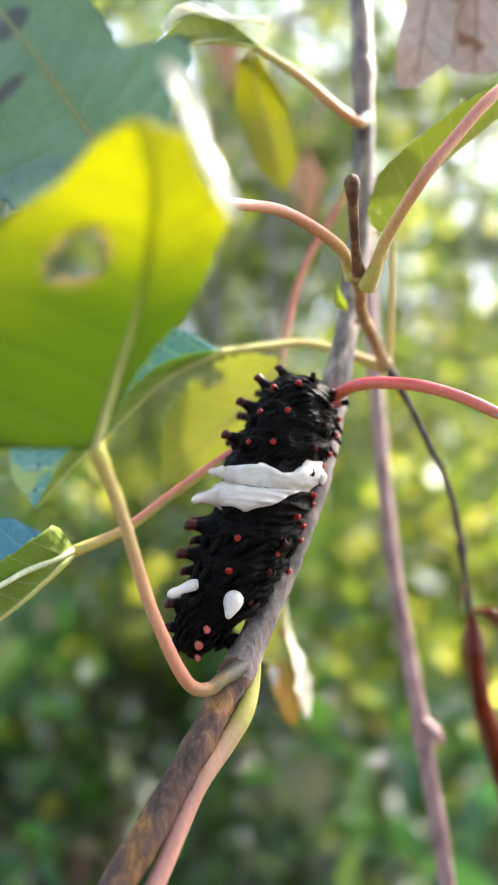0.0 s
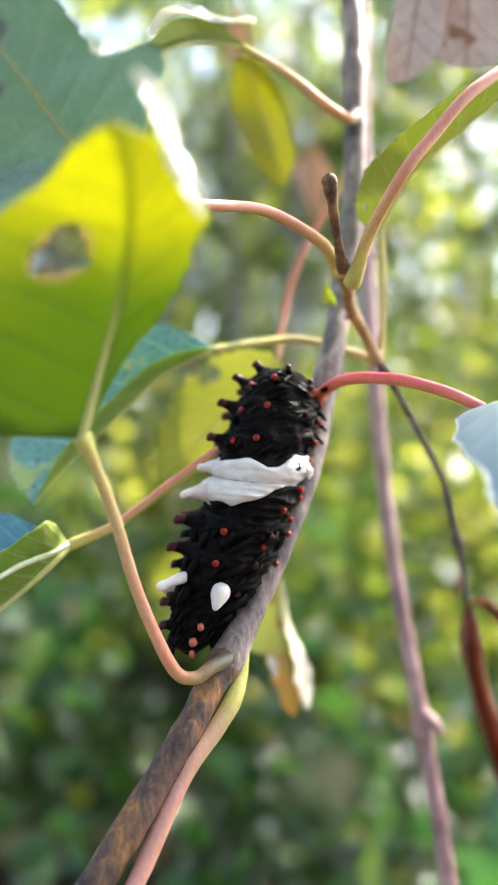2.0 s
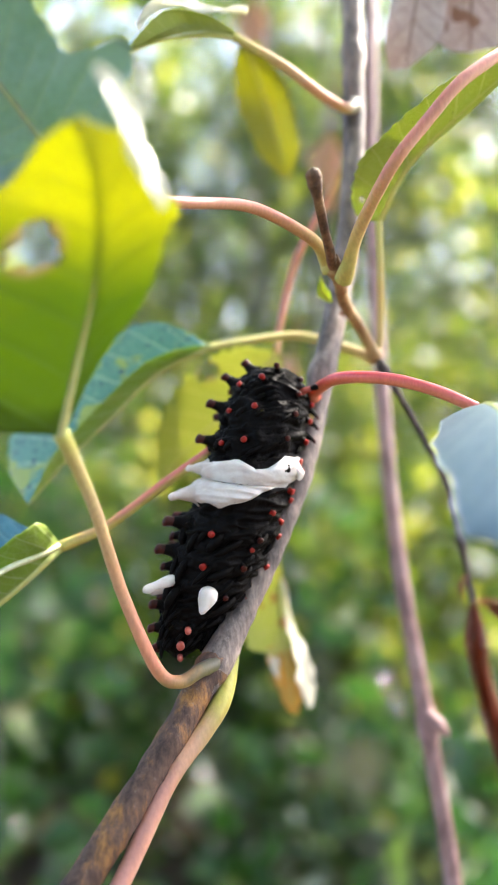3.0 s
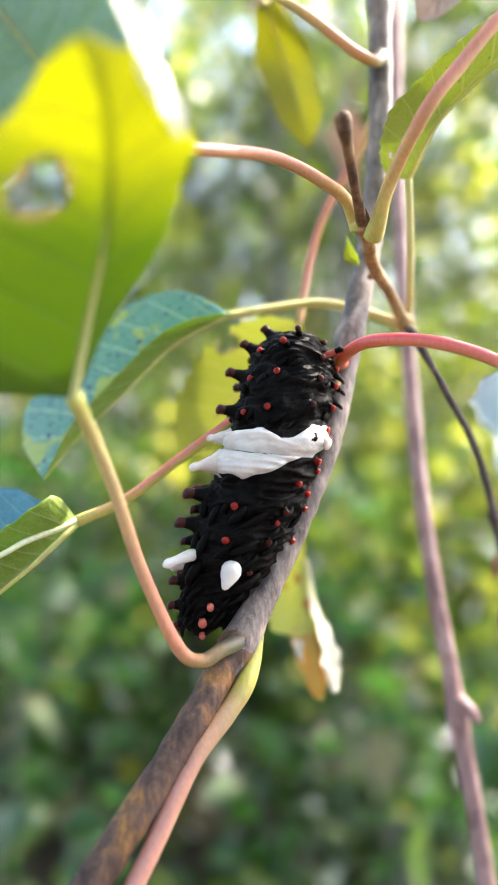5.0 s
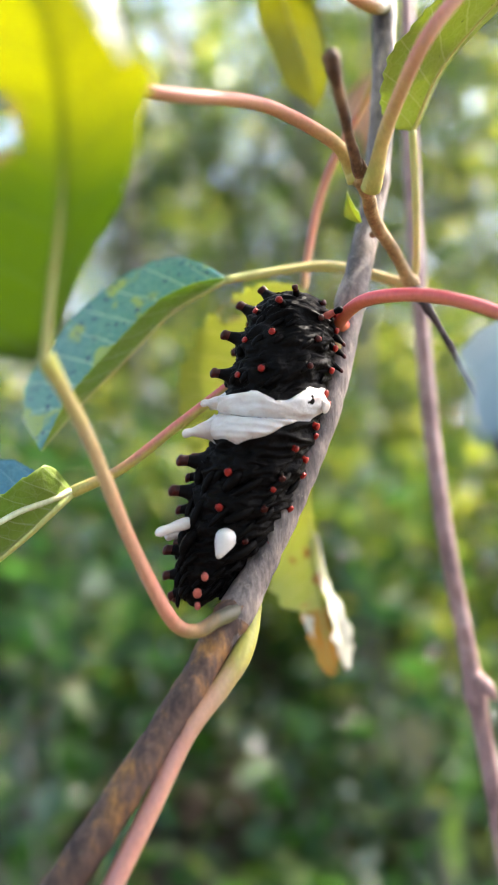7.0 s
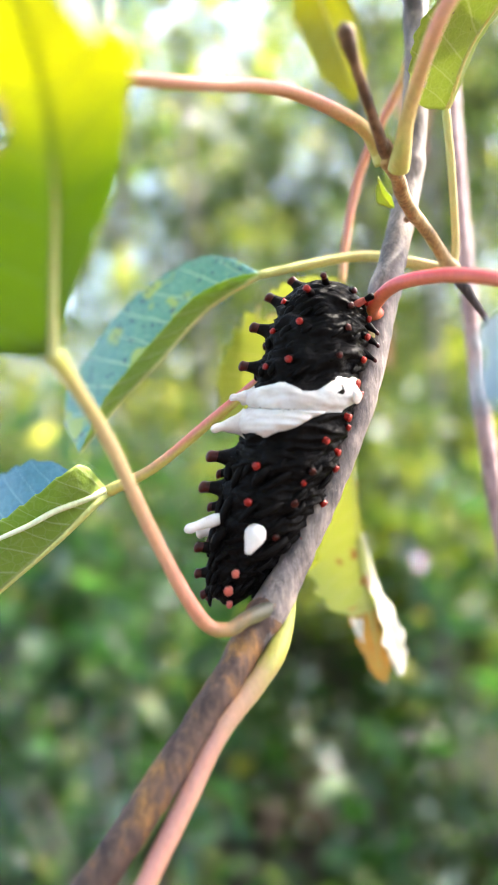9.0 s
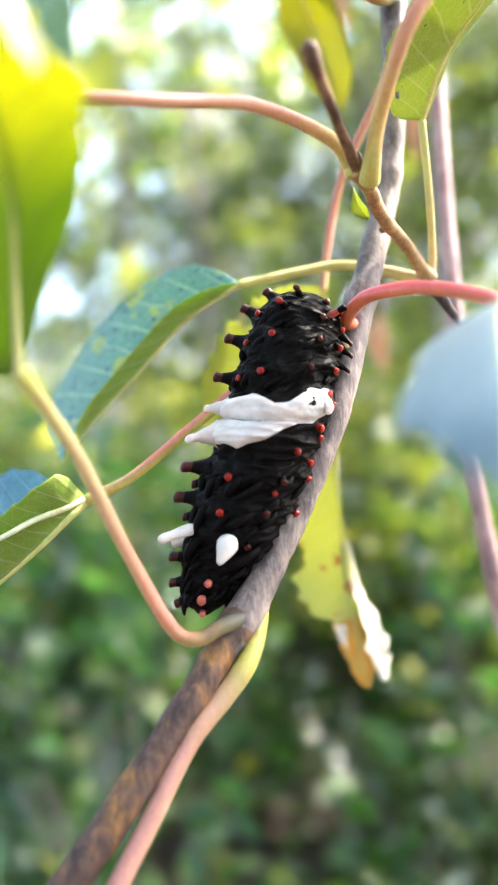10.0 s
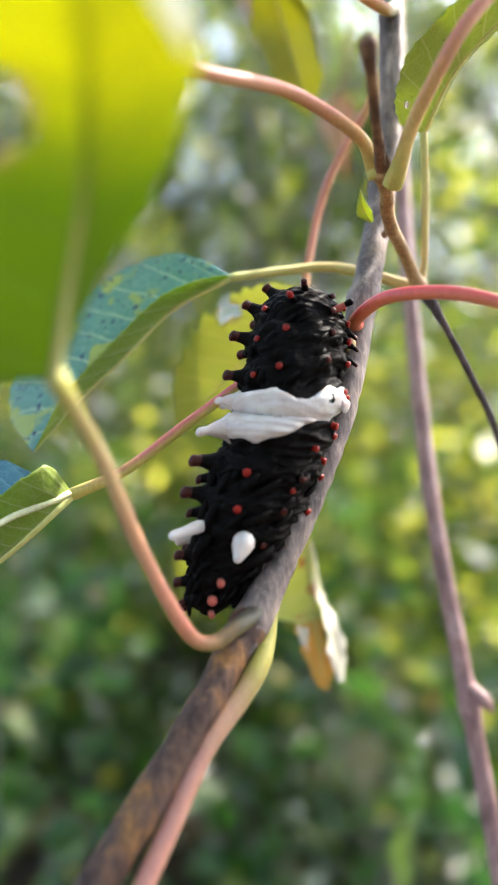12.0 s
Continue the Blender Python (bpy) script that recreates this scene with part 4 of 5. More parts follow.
# leaf at the upper stalk, seen edge-on: teal above, crumpled rim with painted white glare, pale beneath
edge_leaf = leaf("leaf", branch, [(0.08, 10.49, 6.07), (-0.45, 10.25, 6.0), (-0.95, 9.95, 5.78), (-1.45, 9.7, 5.45)], [(0, 0.25), (0.2, 0.9), (0.6, 0.9), (1, 0)], [(0, 0.05), (0.2, 0.14), (0.5, 0.16), (1, 0)],
     ((-0.1, 0.75, 0.66), (-0.3, 0.8, 0.6)), ((0.2, -0.35, 0.75), (-0.1, -0.45, 0.6)), (0, 0.5, 1), LEAF_BLUE_RIM, LEAF_OLIVE, "green leaf seen almost edge-on, its rim coloured white for sun glare", 0.1, 0.05, 0.1, 14, 8.0, (), 48, 10)
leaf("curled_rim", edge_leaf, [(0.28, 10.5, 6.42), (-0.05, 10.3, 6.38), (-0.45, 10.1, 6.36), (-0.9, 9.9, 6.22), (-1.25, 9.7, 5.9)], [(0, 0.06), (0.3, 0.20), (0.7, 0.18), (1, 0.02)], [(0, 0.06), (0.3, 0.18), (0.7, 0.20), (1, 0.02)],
     ((0.1, 0.75, 0.62), (0.0, 0.75, 0.62)), ((-0.1, -0.75, -0.62), (0.0, -0.75, -0.62)), (0.2, -0.6, 0.75), LEAF_GLARE, LEAF_GLARE, "crumpled rim with sun glare painted white", 0.2, 0.10, 0.1, 12, 8.6, (), 40, 6, ragged=0.4, rib_r=0.015, rib_mat=VEIN_PALE)
leaf("lower_half", edge_leaf, [(0.06, 10.47, 6.08), (-0.45, 10.23, 6.01), (-0.95, 9.93, 5.79), (-1.45, 9.68, 5.46)], [(0, 0.06), (0.3, 0.34), (0.6, 0.36), (1, 0)], [(0, 0.02), (0.4, 0.05), (1, 0)],
     ((0.15, 0.05, 1.0), (0.1, 0.05, 1.0)), ((-0.1, -0.3, -0.6), (-0.1, -0.3, -0.6)), (0, -1, 0.2), LEAF_OLIVE, LEAF_OLIVE, "yellow-green half lit from behind", 0.05, 0.03, 0.05, 12, 8.3, (), 40, 8, rib_mat=VEIN_PALE)
# yellowing leaf that hangs farther back
leaf("leaf", branch, [(0.0, 14.3, 8.06), (0.32, 15.0, 7.27), (0.63, 15.2, 6.25), (0.8, 15.3, 5.57)], [(0, 0.25), (0.3, 0.65), (0.7, 0.52), (1, 0)], [(0, 0.25), (0.3, 0.58), (0.7, 0.52), (1, 0)],
     ((-0.95, -0.2, -0.1), (-0.95, -0.2, -0.1)), ((0.9, -0.3, 0.1), (0.9, -0.3, 0.1)), (0, -1, 0.2), LEAF_YELLOW, LEAF_YELLOW, "yellowing leaf hanging with sunlight through it", 0.1, 0.05, 0.05, 12, 9.0, (), 40, 10)
stalk_part([(0.10, 10.5, 6.07), (0.05, 11.6, 6.62), (0.0, 13.0, 7.4), (0.0, 14.3, 8.06)], [(0, 0.05), (1, 0.05)], STALK_YELLOW)
# leaf of the straight stalk
leaf("leaf", branch, [(2.26, 10.85, 3.32), (2.65, 10.4, 4.0), (3.52, 9.88, 4.71), (4.3, 9.5, 5.2)], [(0, 0.30), (0.02, 0.48), (0.10, 0.66), (0.3, 0.92), (0.6, 1.0), (0.85, 0.6), (1, 0)], [(0, 0.02), (0.2, 0.2), (0.6, 0.3), (1, 0)],
     ((-0.88, -0.42, -0.16), (-0.5, -0.8, -0.2)), ((0.4, 0.8, 0.0), (0.3, 0.8, 0.2)), (-0.3, -0.1, 1.0), LEAF_PALE_BACK, LEAF_PALE_BACK, "light green leaf seen from beneath, with small brown specks", 0.05, 0.03, 0.07, 18, 10.0, ((0.12, -0.7, 0.012, 0.05),), 60, 12)
# unseen leaf at the end of the thick pink stalk, set to shade the caterpillar
leaf("leaf", branch, [(5.0, 10.6, 4.6), (5.6, 11.3, 4.85), (6.1, 12.0, 4.8), (6.6, 12.9, 4.4)], [(0, 0.6), (0.15, 1.35), (0.6, 1.4), (1, 0)], [(0, 0.6), (0.15, 1.3), (0.6, 1.3), (1, 0)],
     ((-0.645, -0.273, 0.717), (-0.645, -0.273, 0.717)), ((0.645, 0.273, -0.717), (0.645, 0.273, -0.717)), (0.66, 0.28, 0.7), LEAF_SKYBLUE_TOP, LEAF_BACK, "broad green leaf out of view, added to shade the caterpillar", 0.05, 0.05, 0.05, 14, 11.0, (), 48, 10)
# torn hanging leaf
torn = leaf("leaf", branch, [(0.52, 12.99, -1.2), (0.55, 12.96, -2.3), (0.60, 12.93, -3.2), (0.68, 12.92, -4.1)], [(0, 0.05), (0.25, 0.62), (0.5, 0.98), (0.62, 0.92), (0.68, 1.04), (0.80, 0.98), (0.86, 0.84), (0.93, 0.82), (0.97, 0.6), (1, 0.42)], [(0, 0.02), (0.4, 0.03), (0.7, 0.06), (1, 0.10)],
            ((-0.9, 0.1, -0.3), (-0.9, -0.3, -0.2)), ((0.9, 0.2, 0), (0.8, 0.2, 0)), (0, -1, 0.1), LEAF_TORN, LEAF_TORN, "torn yellow-green leaf with an orange tip", 0.08, 0.05, 0.10, 9, 12.0, (), 60, 12, ragged=0.25)
leaf("leaf_tip", torn, [(0.66, 12.93, -3.95), (0.74, 12.97, -4.6), (0.85, 13.01, -5.38)], [(0, 0.50), (0.4, 0.40), (0.75, 0.28), (0.92, 0.18), (1, 0.05)], [(0, 0.10), (0.4, 0.18), (0.8, 0.2), (1, 0.05)],
     ((-0.9, -0.3, -0.2), (-0.9, -0.3, 0)), ((0.8, 0.2, 0), (0.8, 0.2, 0)), (0, -1, 0.1), LEAF_RUST, LEAF_RUST, "orange-brown tip", 0.08, 0.03, 0.1, 7, 12.5, (), 30, 8, ragged=0.3)
leaf("torn_flap", torn, [(0.60, 13.0, -2.75), (0.76, 13.05, -3.6), (0.96, 13.1, -4.4), (1.16, 13.2, -5.3)], [(0, 0.02), (0.25, 0.10), (0.5, 0.22), (0.75, 0.36), (1, 0.12)], [(0, 0.02), (0.3, 0.16), (0.7, 0.34), (0.9, 0.3), (1, 0.1)],
     ((-0.5, -0.82, 0.1), (-0.55, -0.78, 0.1)), ((0.5, 0.82, -0.1), (0.55, 0.78, -0.1)), (0.8, -0.45, 0.4), LEAF_TORN_SUNLIT, LEAF_TORN_SUNLIT, "torn flap with sunlight painted in as a pale colour", 0.05, 0.05, 0.1, 9, 13.0, (), 48, 8, ragged=0.45)
leaf("torn_flap", torn, [(0.42, 12.85, -4.05), (0.44, 12.82, -4.3), (0.56, 12.8, -4.62)], [(0, 0.05), (0.4, 0.14), (1, 0.03)], [(0, 0.06), (0.4, 0.16), (1, 0.02)],
     ((-0.8, -0.5, 0.1), (-0.8, -0.5, 0.1)), ((0.8, 0.5, 0), (0.8, 0.5, 0)), (0.6, -0.5, 0.5), LEAF_TORN_SUNLIT, LEAF_TORN_SUNLIT, "small torn corner with sunlight painted in pale", 0.1, 0.05, 0.1, 5, 13.5, (), 16, 5, ragged=0.4, rib_r=0.01)


# ---- the stem behind ----
back = base("stem", (4.1, 12.6, -12.0), "smooth pinkish grey stem standing behind the branch", "stem")
stem("shoot", back, [(2.80, 16.9, 13.0), (2.75, 16.37, 9.2), (2.67, 15.62, 5.1), (2.72, 14.69, 1.24), (2.93, 13.97, -2.36), (3.39, 13.43, -5.64), (3.81, 13.0, -8.7), (4.1, 12.6, -12.0)], [(0, 0.14), (0.5, 0.155), (1, 0.17)], BARK_PINK, "", 16, 14, 0.035, 9, [(0.752, 0.010, 0.35)])
stem("stem_base", back, [(4.08, 12.63, -11.8), (4.4, 12.3, -14.5), (5.0, 12.5, -45.0), (5.4, 13.5, -85.0), (5.5, 14.0, -132.0)], [(0, 0.168), (0.1, 0.18), (0.5, 0.5), (1, 0.8)], BARK_PINK, "", 14, 12, 0.05, 8)
stem("bud", back, [(3.42, 13.3, -5.45), (3.60, 13.2, -5.62), (3.74, 13.1, -5.78)], [(0, 0.13), (0.5, 0.13), (0.8, 0.09), (1, 0.04)], BARK_PINK, "", 10, 6)

# ---- withered twig with a curled dead leaf ----
wither = base("withered_twig", FORK, "thin dark dead twig with a curled red-brown leaf", "twig")
stem("twig", wither, [(2.30, 11.05, 1.12), (2.42, 10.99, 0.90), (2.94, 11.31, 0.05), (3.45, 11.73, -0.86), (3.82, 12.27, -1.96), (4.0, 12.6, -2.6), (4.12, 12.75, -3.12)], [(0, 0.09), (0.12, 0.05), (0.6, 0.055), (0.75, 0.075), (0.85, 0.055), (1, 0.055)], BARK_DARK, "", 10, 10, 0.25, 4, [(0.2, 0.01, 0.4), (0.45, 0.01, 0.3), (0.73, 0.015, 0.5)])
leaf("dead_leaf", wither, [(4.12, 12.75, -3.12), (4.12, 12.95, -3.9), (4.45, 13.3, -5.0), (4.75, 13.4, -6.1), (5.0, 13.5, -7.4)], [(0, 0.08), (0.2, 0.50), (0.45, 0.40), (0.65, 0.58), (1, 0.05)], [(0, 0.08), (0.2, 0.62), (0.45, 0.5), (0.7, 0.7), (1, 0.05)],
     ((-0.8, -0.6, 0), (-0.8, -0.6, 0)), ((0.8, -0.55, 0.2), (0.8, -0.55, 0.2)), (0, -1, 0), LEAF_CURL, LEAF_CURL, "curled red-brown dead leaf", 0.35, 0.05, 0.05, 9, 14.0, (), 48, 8, curl=0.4)
leaf("dead_leaf", wither, [(4.14, 12.75, -3.10), (4.5, 12.7, -3.15), (4.85, 12.8, -3.6), (4.95, 12.9, -4.5)], [(0, 0.05), (0.3, 0.26), (0.7, 0.3), (1, 0.02)], [(0, 0.05), (0.3, 0.3), (0.7, 0.34), (1, 0.02)],
     ((0.3, -0.6, 0.8), (0.5, -0.6, 0.3)), ((-0.5, -0.4, -0.6), (-0.7, -0.4, -0.3)), (0, -1, 0), LEAF_CURL, LEAF_CURL, "curled red-brown dead leaf", 0.4, 0.03, 0.05, 9, 15.0, (), 32, 8, curl=0.3)
leaf("dead_leaf", wither, [(3.98, 12.55, -2.5), (3.88, 12.5, -2.75), (3.86, 12.5, -3.05)], [(0, 0.02), (0.5, 0.08), (1, 0)], [(0, 0.02), (0.5, 0.06), (1, 0)],
     ((-1, 0, 0), (-1, 0, 0)), ((1, 0, 0), (1, 0, 0)), (0, -1, 0), LEAF_CURL, LEAF_CURL, "small dry scale", 0.2, nu=16, nv=4, rib_r=0.02)

# ---- dry pale leaf that hangs above ----
dry = base("dry_leaf", (1.95, 12.3, 9.0), "pale pinkish dry leaf, crumpled, hanging by its stalk", "leaf")
stem("leaf_stalk", dry, [(1.93, 12.3, 9.4), (2.6, 12.2, 10.6), (3.5, 12.1, 11.0), (4.1, 12.1, 10.6)], [(0, 0.06), (1, 0.05)], BARK_TWIG, "", 8, 8)
# both blades are lengthened upward, out of view, to shade the stalks
leaf("blade", dry, [(4.1, 12.1, 10.6), (4.05, 12.05, 9.4), (3.98, 11.95, 8.1), (3.95, 11.9, 7.1), (3.95, 12.0, 6.45)], [(0, 0.1), (0.2, 0.6), (0.4, 0.72), (0.8, 0.66), (0.95, 0.5), (1, 0.3)], [(0, 0.1), (0.2, 0.7), (0.4, 0.85), (0.8, 0.8), (0.95, 0.66), (1, 0.42)],
     ((-1, 0.15, -0.1), (-0.95, 0.3, -0.05)), ((1, 0.3, 0.0), (1, 0.15, 0.15)), (0, -1, 0.1), LEAF_DRY, LEAF_DRY, "", 0.22, 0.12, 0.05, 8, 16.0, (), 48, 14, ragged=0.10, veins=6, rib_r=0.02, rib_mat=BARK_TWIG)
leaf("folded_lobe", dry, [(3.75, 11.95, 9.6), (3.15, 11.75, 7.8), (2.96, 11.7, 6.9), (2.84, 11.75, 6.1)], [(0, 0.25), (0.4, 0.42), (0.8, 0.40), (0.95, 0.36), (1, 0.30)], [(0, 0.3), (0.4, 0.55), (0.75, 0.56), (0.85, 0.50), (0.93, 0.30), (1, 0.05)],
     ((-1, 0.2, 0.05), (-1, 0.25, 0.05)), ((1, 0.1, 0.0), (0.95, 0.1, 0.25)), (0, -1, 0.1), LEAF_DRY, LEAF_DRY, "", 0.18, 0.10, 0.05, 8, 16.7, (), 48, 12, ragged=0.08, veins=6, rib_r=0.02, rib_mat=BARK_TWIG)

# tan dead leaves caught in the twigs farther back
for x, y, z, r, s in ((2.2, 25.5, 9.3, 1.5, 17.0), (0.65, 26.0, 1.8, 1.0, 18.0), (-1.2, 40.0, 22.5, 2.2, 19.0)):
    old = base("dead_leaf", (x + 0.4, y, z + 2.6 * r), "tan dead leaf hanging in the twigs", "leaf", "dead leaves in the twigs")
    stem("leaf_stalk", old, [(x + 0.4, y, z + 2.6 * r), (x + 0.2, y, z + 1.7 * r), (x, y, z + r)], [(0, 0.06), (1, 0.06)], BARK_TWIG, "", 8, 6)
    leaf("blade", old, [(x, y, z + r), (x - 0.1 * r, y - 0.1, z), (x + 0.1 * r, y, z - r)], [(0, 0.1), (0.4, 0.55 * r), (1, 0)], [(0, 0.1), (0.4, 0.6 * r), (1, 0)],
         ((-0.9, -0.3, 0.2), (-0.9, -0.3, 0.2)), ((0.9, -0.4, 0.1), (0.9, -0.4, 0.1)), (0, -1, 0.2), LEAF_TAN, LEAF_TAN, "", 0.3, 0.1, 0.08, 9, s, (), 32, 8)


# ---- the caterpillar ----
AXIS = [(0.82, 9.98, 0.95), (0.73, 9.89, 0.74), (0.60, 9.78, 0.49), (0.45, 9.62, 0.03), (0.33, 9.5, -0.42), (0.17, 9.4, -0.87), (0.0, 9.32, -1.31), (-0.18, 9.22, -1.74), (-0.36, 9.12, -2.12), (-0.54, 9.02, -2.45), (-0.62, 8.95, -2.7), (-0.66, 8.92, -2.88)]
RADII = [(0.0, 0.10), (0.02, 0.26), (0.05, 0.40), (0.09, 0.50), (0.14, 0.57), (0.22, 0.605), (0.32, 0.62), (0.42, 0.625), (0.52, 0.62), (0.62, 0.60), (0.70, 0.56), (0.78, 0.48), (0.86, 0.375), (0.92, 0.29), (0.97, 0.20), (1.0, 0.08)]
DORSAL = Vector((-0.80, -0.60, 0.0))
SLANT = 0.045                 # the rings lean back towards the tail along the back
AX = spline(AXIS, 12)
RUN = np.concatenate([[0.0], np.cumsum([(b - a).length for a, b in zip(AX, AX[1:])])])
RUN /= RUN[-1]
SEGMENTS = (0.055, 0.11, 0.19, 0.285, 0.375, 0.465, 0.575, 0.68, 0.77, 0.85, 0.915, 0.965)


def axis_at(s):
    s = min(max(s, 0.0), 1.0)
    i = min(int(np.searchsorted(RUN, s, "right")) - 1, len(AX) - 2)
    return AX[i].lerp(AX[i + 1], (s - RUN[i]) / (RUN[i + 1] - RUN[i]))


def larva_frame(s):
    """Centre, way to the tail, back and flank of the body at a share of its length, head first."""
    t = (axis_at(s + 0.045) - axis_at(s - 0.045)).normalized()
    d = (DORSAL - t * DORSAL.dot(t)).normalized()
    return axis_at(s), t, d, d.cross(t)


def larva_point(s, ang, grow=1.0, relief=1.0):
    """A point of the skin; the angle runs from the back round the flank."""
    gap = min(abs(s - k) for k in SEGMENTS)
    s2 = s + SLANT * (math.cos(ang) - 0.35) * min(1.0, 5.2 * s * (1 - s))
    c, t, d, f = larva_frame(s2)
    r = value(RADII, min(max(s2, 0.0), 1.0)) * CM
    r *= 1.04 - 0.09 * min(1, gap / 0.042) ** 2
    n = d * math.cos(ang) + f * math.sin(ang)
    q = c + n * r * grow
    q += n * CM * 0.02 * noise.noise(q * 420)
    ends = min(1.0, s * 12, (1 - s) * 12)
    if grow < 1.03:
        # long soft wrinkles that run slantwise round the body, and fine creases across them
        k = Vector((s * 30 + ang * 1.1, ang * 1.7 - s * 6, 0))
        ridge = 1 - abs(noise.noise(k)) * 2.4
        fine = 1 - abs(noise.noise(Vector((s * 85 + ang * 2.5, ang * 4.0, 5)))) * 2.2
        q += n * CM * (0.050 * ridge + 0.020 * fine - 0.03) * ends * relief
    else:
        crease = 1 - abs(noise.noise(Vector((s * 48 + 0.8 * math.sin(ang * 2), ang * 0.9, 7)))) * 2.5
        q += n * CM * (0.016 * crease + 0.012 * noise.noise(Vector((s * 70, ang * 4, 2))) + 0.004)
    return q, n, t


def larva_skin(s0, s1, steps, a0=0.0, a1=2 * math.pi, ring=128, grow=1.0, edge=None):
    """Skin of a stretch of the body. A band, given by its edge, swells between its rims and tucks them under the skin."""
    verts, faces = [], []
    closed = a1 - a0 > 6.28
    for i in range(steps + 1):
        for k in range(ring):
            ang = a0 + (a1 - a0) * k / (ring if closed else ring - 1)
            lo, hi = (s0, s1) if edge is None else edge(ang)
            g = grow
            if edge is not None:
                u = i / steps * 2 - 1
                w = k / (ring - 1) * 2 - 1
                g = grow - 0.13 * abs(u) ** 5 - 0.13 * abs(w) ** 14
                g += 0.015 * noise.noise(Vector((ang * 3.1, u * 1.5, s0 * 9 + lo * 3)))
                g = max(g, 1.0301) if abs(u) < 0.55 else g
            verts.append(larva_point(lo + (hi - lo) * i / steps, ang, g)[0])
    for i in range(steps):
        for k in range(ring if closed else ring - 1):
            a, b = i * ring + k, i * ring + (k + 1) % ring
            faces.append((a, b, b + ring, a + ring))
    if closed:
        for row, flip in ((0, False), (steps, True)):
            loop = [row * ring + k for k in range(ring)]
            faces.append(tuple(loop if flip else loop[::-1]))
    return verts, faces


larva = base("caterpillar", (0.7, 9.6, -1.0), "black caterpillar with red-tipped knobs and white saddle, on the stem", "caterpillar")
NECK, TAIL = P(0.36, 9.53, -0.30), P(-0.36, 9.1, -2.15)
front = part("front_body", *larva_skin(0.0, 0.42, 110), SKIN_BLACK, larva, NECK, "black wrinkled front of the body with the head tucked under")
middle = part("middle_body", *larva_skin(0.37, 0.83, 110), SKIN_BLACK, larva)
rear = part("rear_body", *larva_skin(0.79, 1.0, 60), SKIN_BLACK, larva, TAIL)


def knob(parent, s, deg, length, r, lean, mats, tip=0.78, name="knob", slim=0.62, bend=0.15, oval=False, foot=1.75):
    """A fleshy knob with a broad foot and a rounded end; lean and bend tip it towards the tail; mats: its body and its end."""
    q, n, t = larva_point(s, radians(deg), 0.95, 0.0)
    w = (n + t * lean).normalized()
    side = w.cross(t).normalized()
    up = side.cross(w)
    prof = [(0.0, foot), (0.10, 1 + (foot - 1) * 0.55), (0.24, 1 + (foot - 1) * 0.12), (0.42, 0.9), (0.58, 0.4 + 0.5 * slim), (0.70, slim), (0.80, slim * 1.10), (0.88, slim * 1.08), (0.94, slim * 0.86), (0.98, slim * 0.5), (1.0, slim * 0.12)]
    if oval:
        prof = [(0.0, 0.2), (0.05, 0.62), (0.15, 0.95), (0.32, 1.12), (0.5, 1.0), (0.68, 0.72), (0.84, 0.5), (0.95, 0.34), (1.0, 0.08)]
    verts, faces, slots = [], [], []
    sides = 12
    for u, k in prof:
        c = q + w * length * CM * u + (t * bend - n * bend * 0.4) * length * CM * u * u
        for j in range(sides):
            a = 2 * math.pi * j / sides
            wob = 1 + 0.10 * noise.noise(Vector((deg * 0.3 + u * 2.5, s * 40, a)))
            verts.append(c + (side * math.cos(a) + up * math.sin(a)) * r * k * wob * CM)
    for i in range(len(prof) - 1):
        for j in range(sides):
            a, b = i * sides + j, i * sides + (j + 1) % sides
            faces.append((a, b, b + sides, a + sides))
            slots.append(1 if prof[i][0] >= tip else 0)
    faces.append(tuple((len(prof) - 1) * sides + j for j in range(sides)))
    slots.append(1)
    return part(name, verts, faces, mats, parent, None, "", slots)


rng = random.Random(7)
BLACK, MAROON, WHITE, RED = (SKIN_BLACK, SKIN_RED), (SKIN_BLACK, SKIN_MAROON), (SKIN_WHITE, SKIN_WHITE), (SKIN_RED, SKIN_RED)
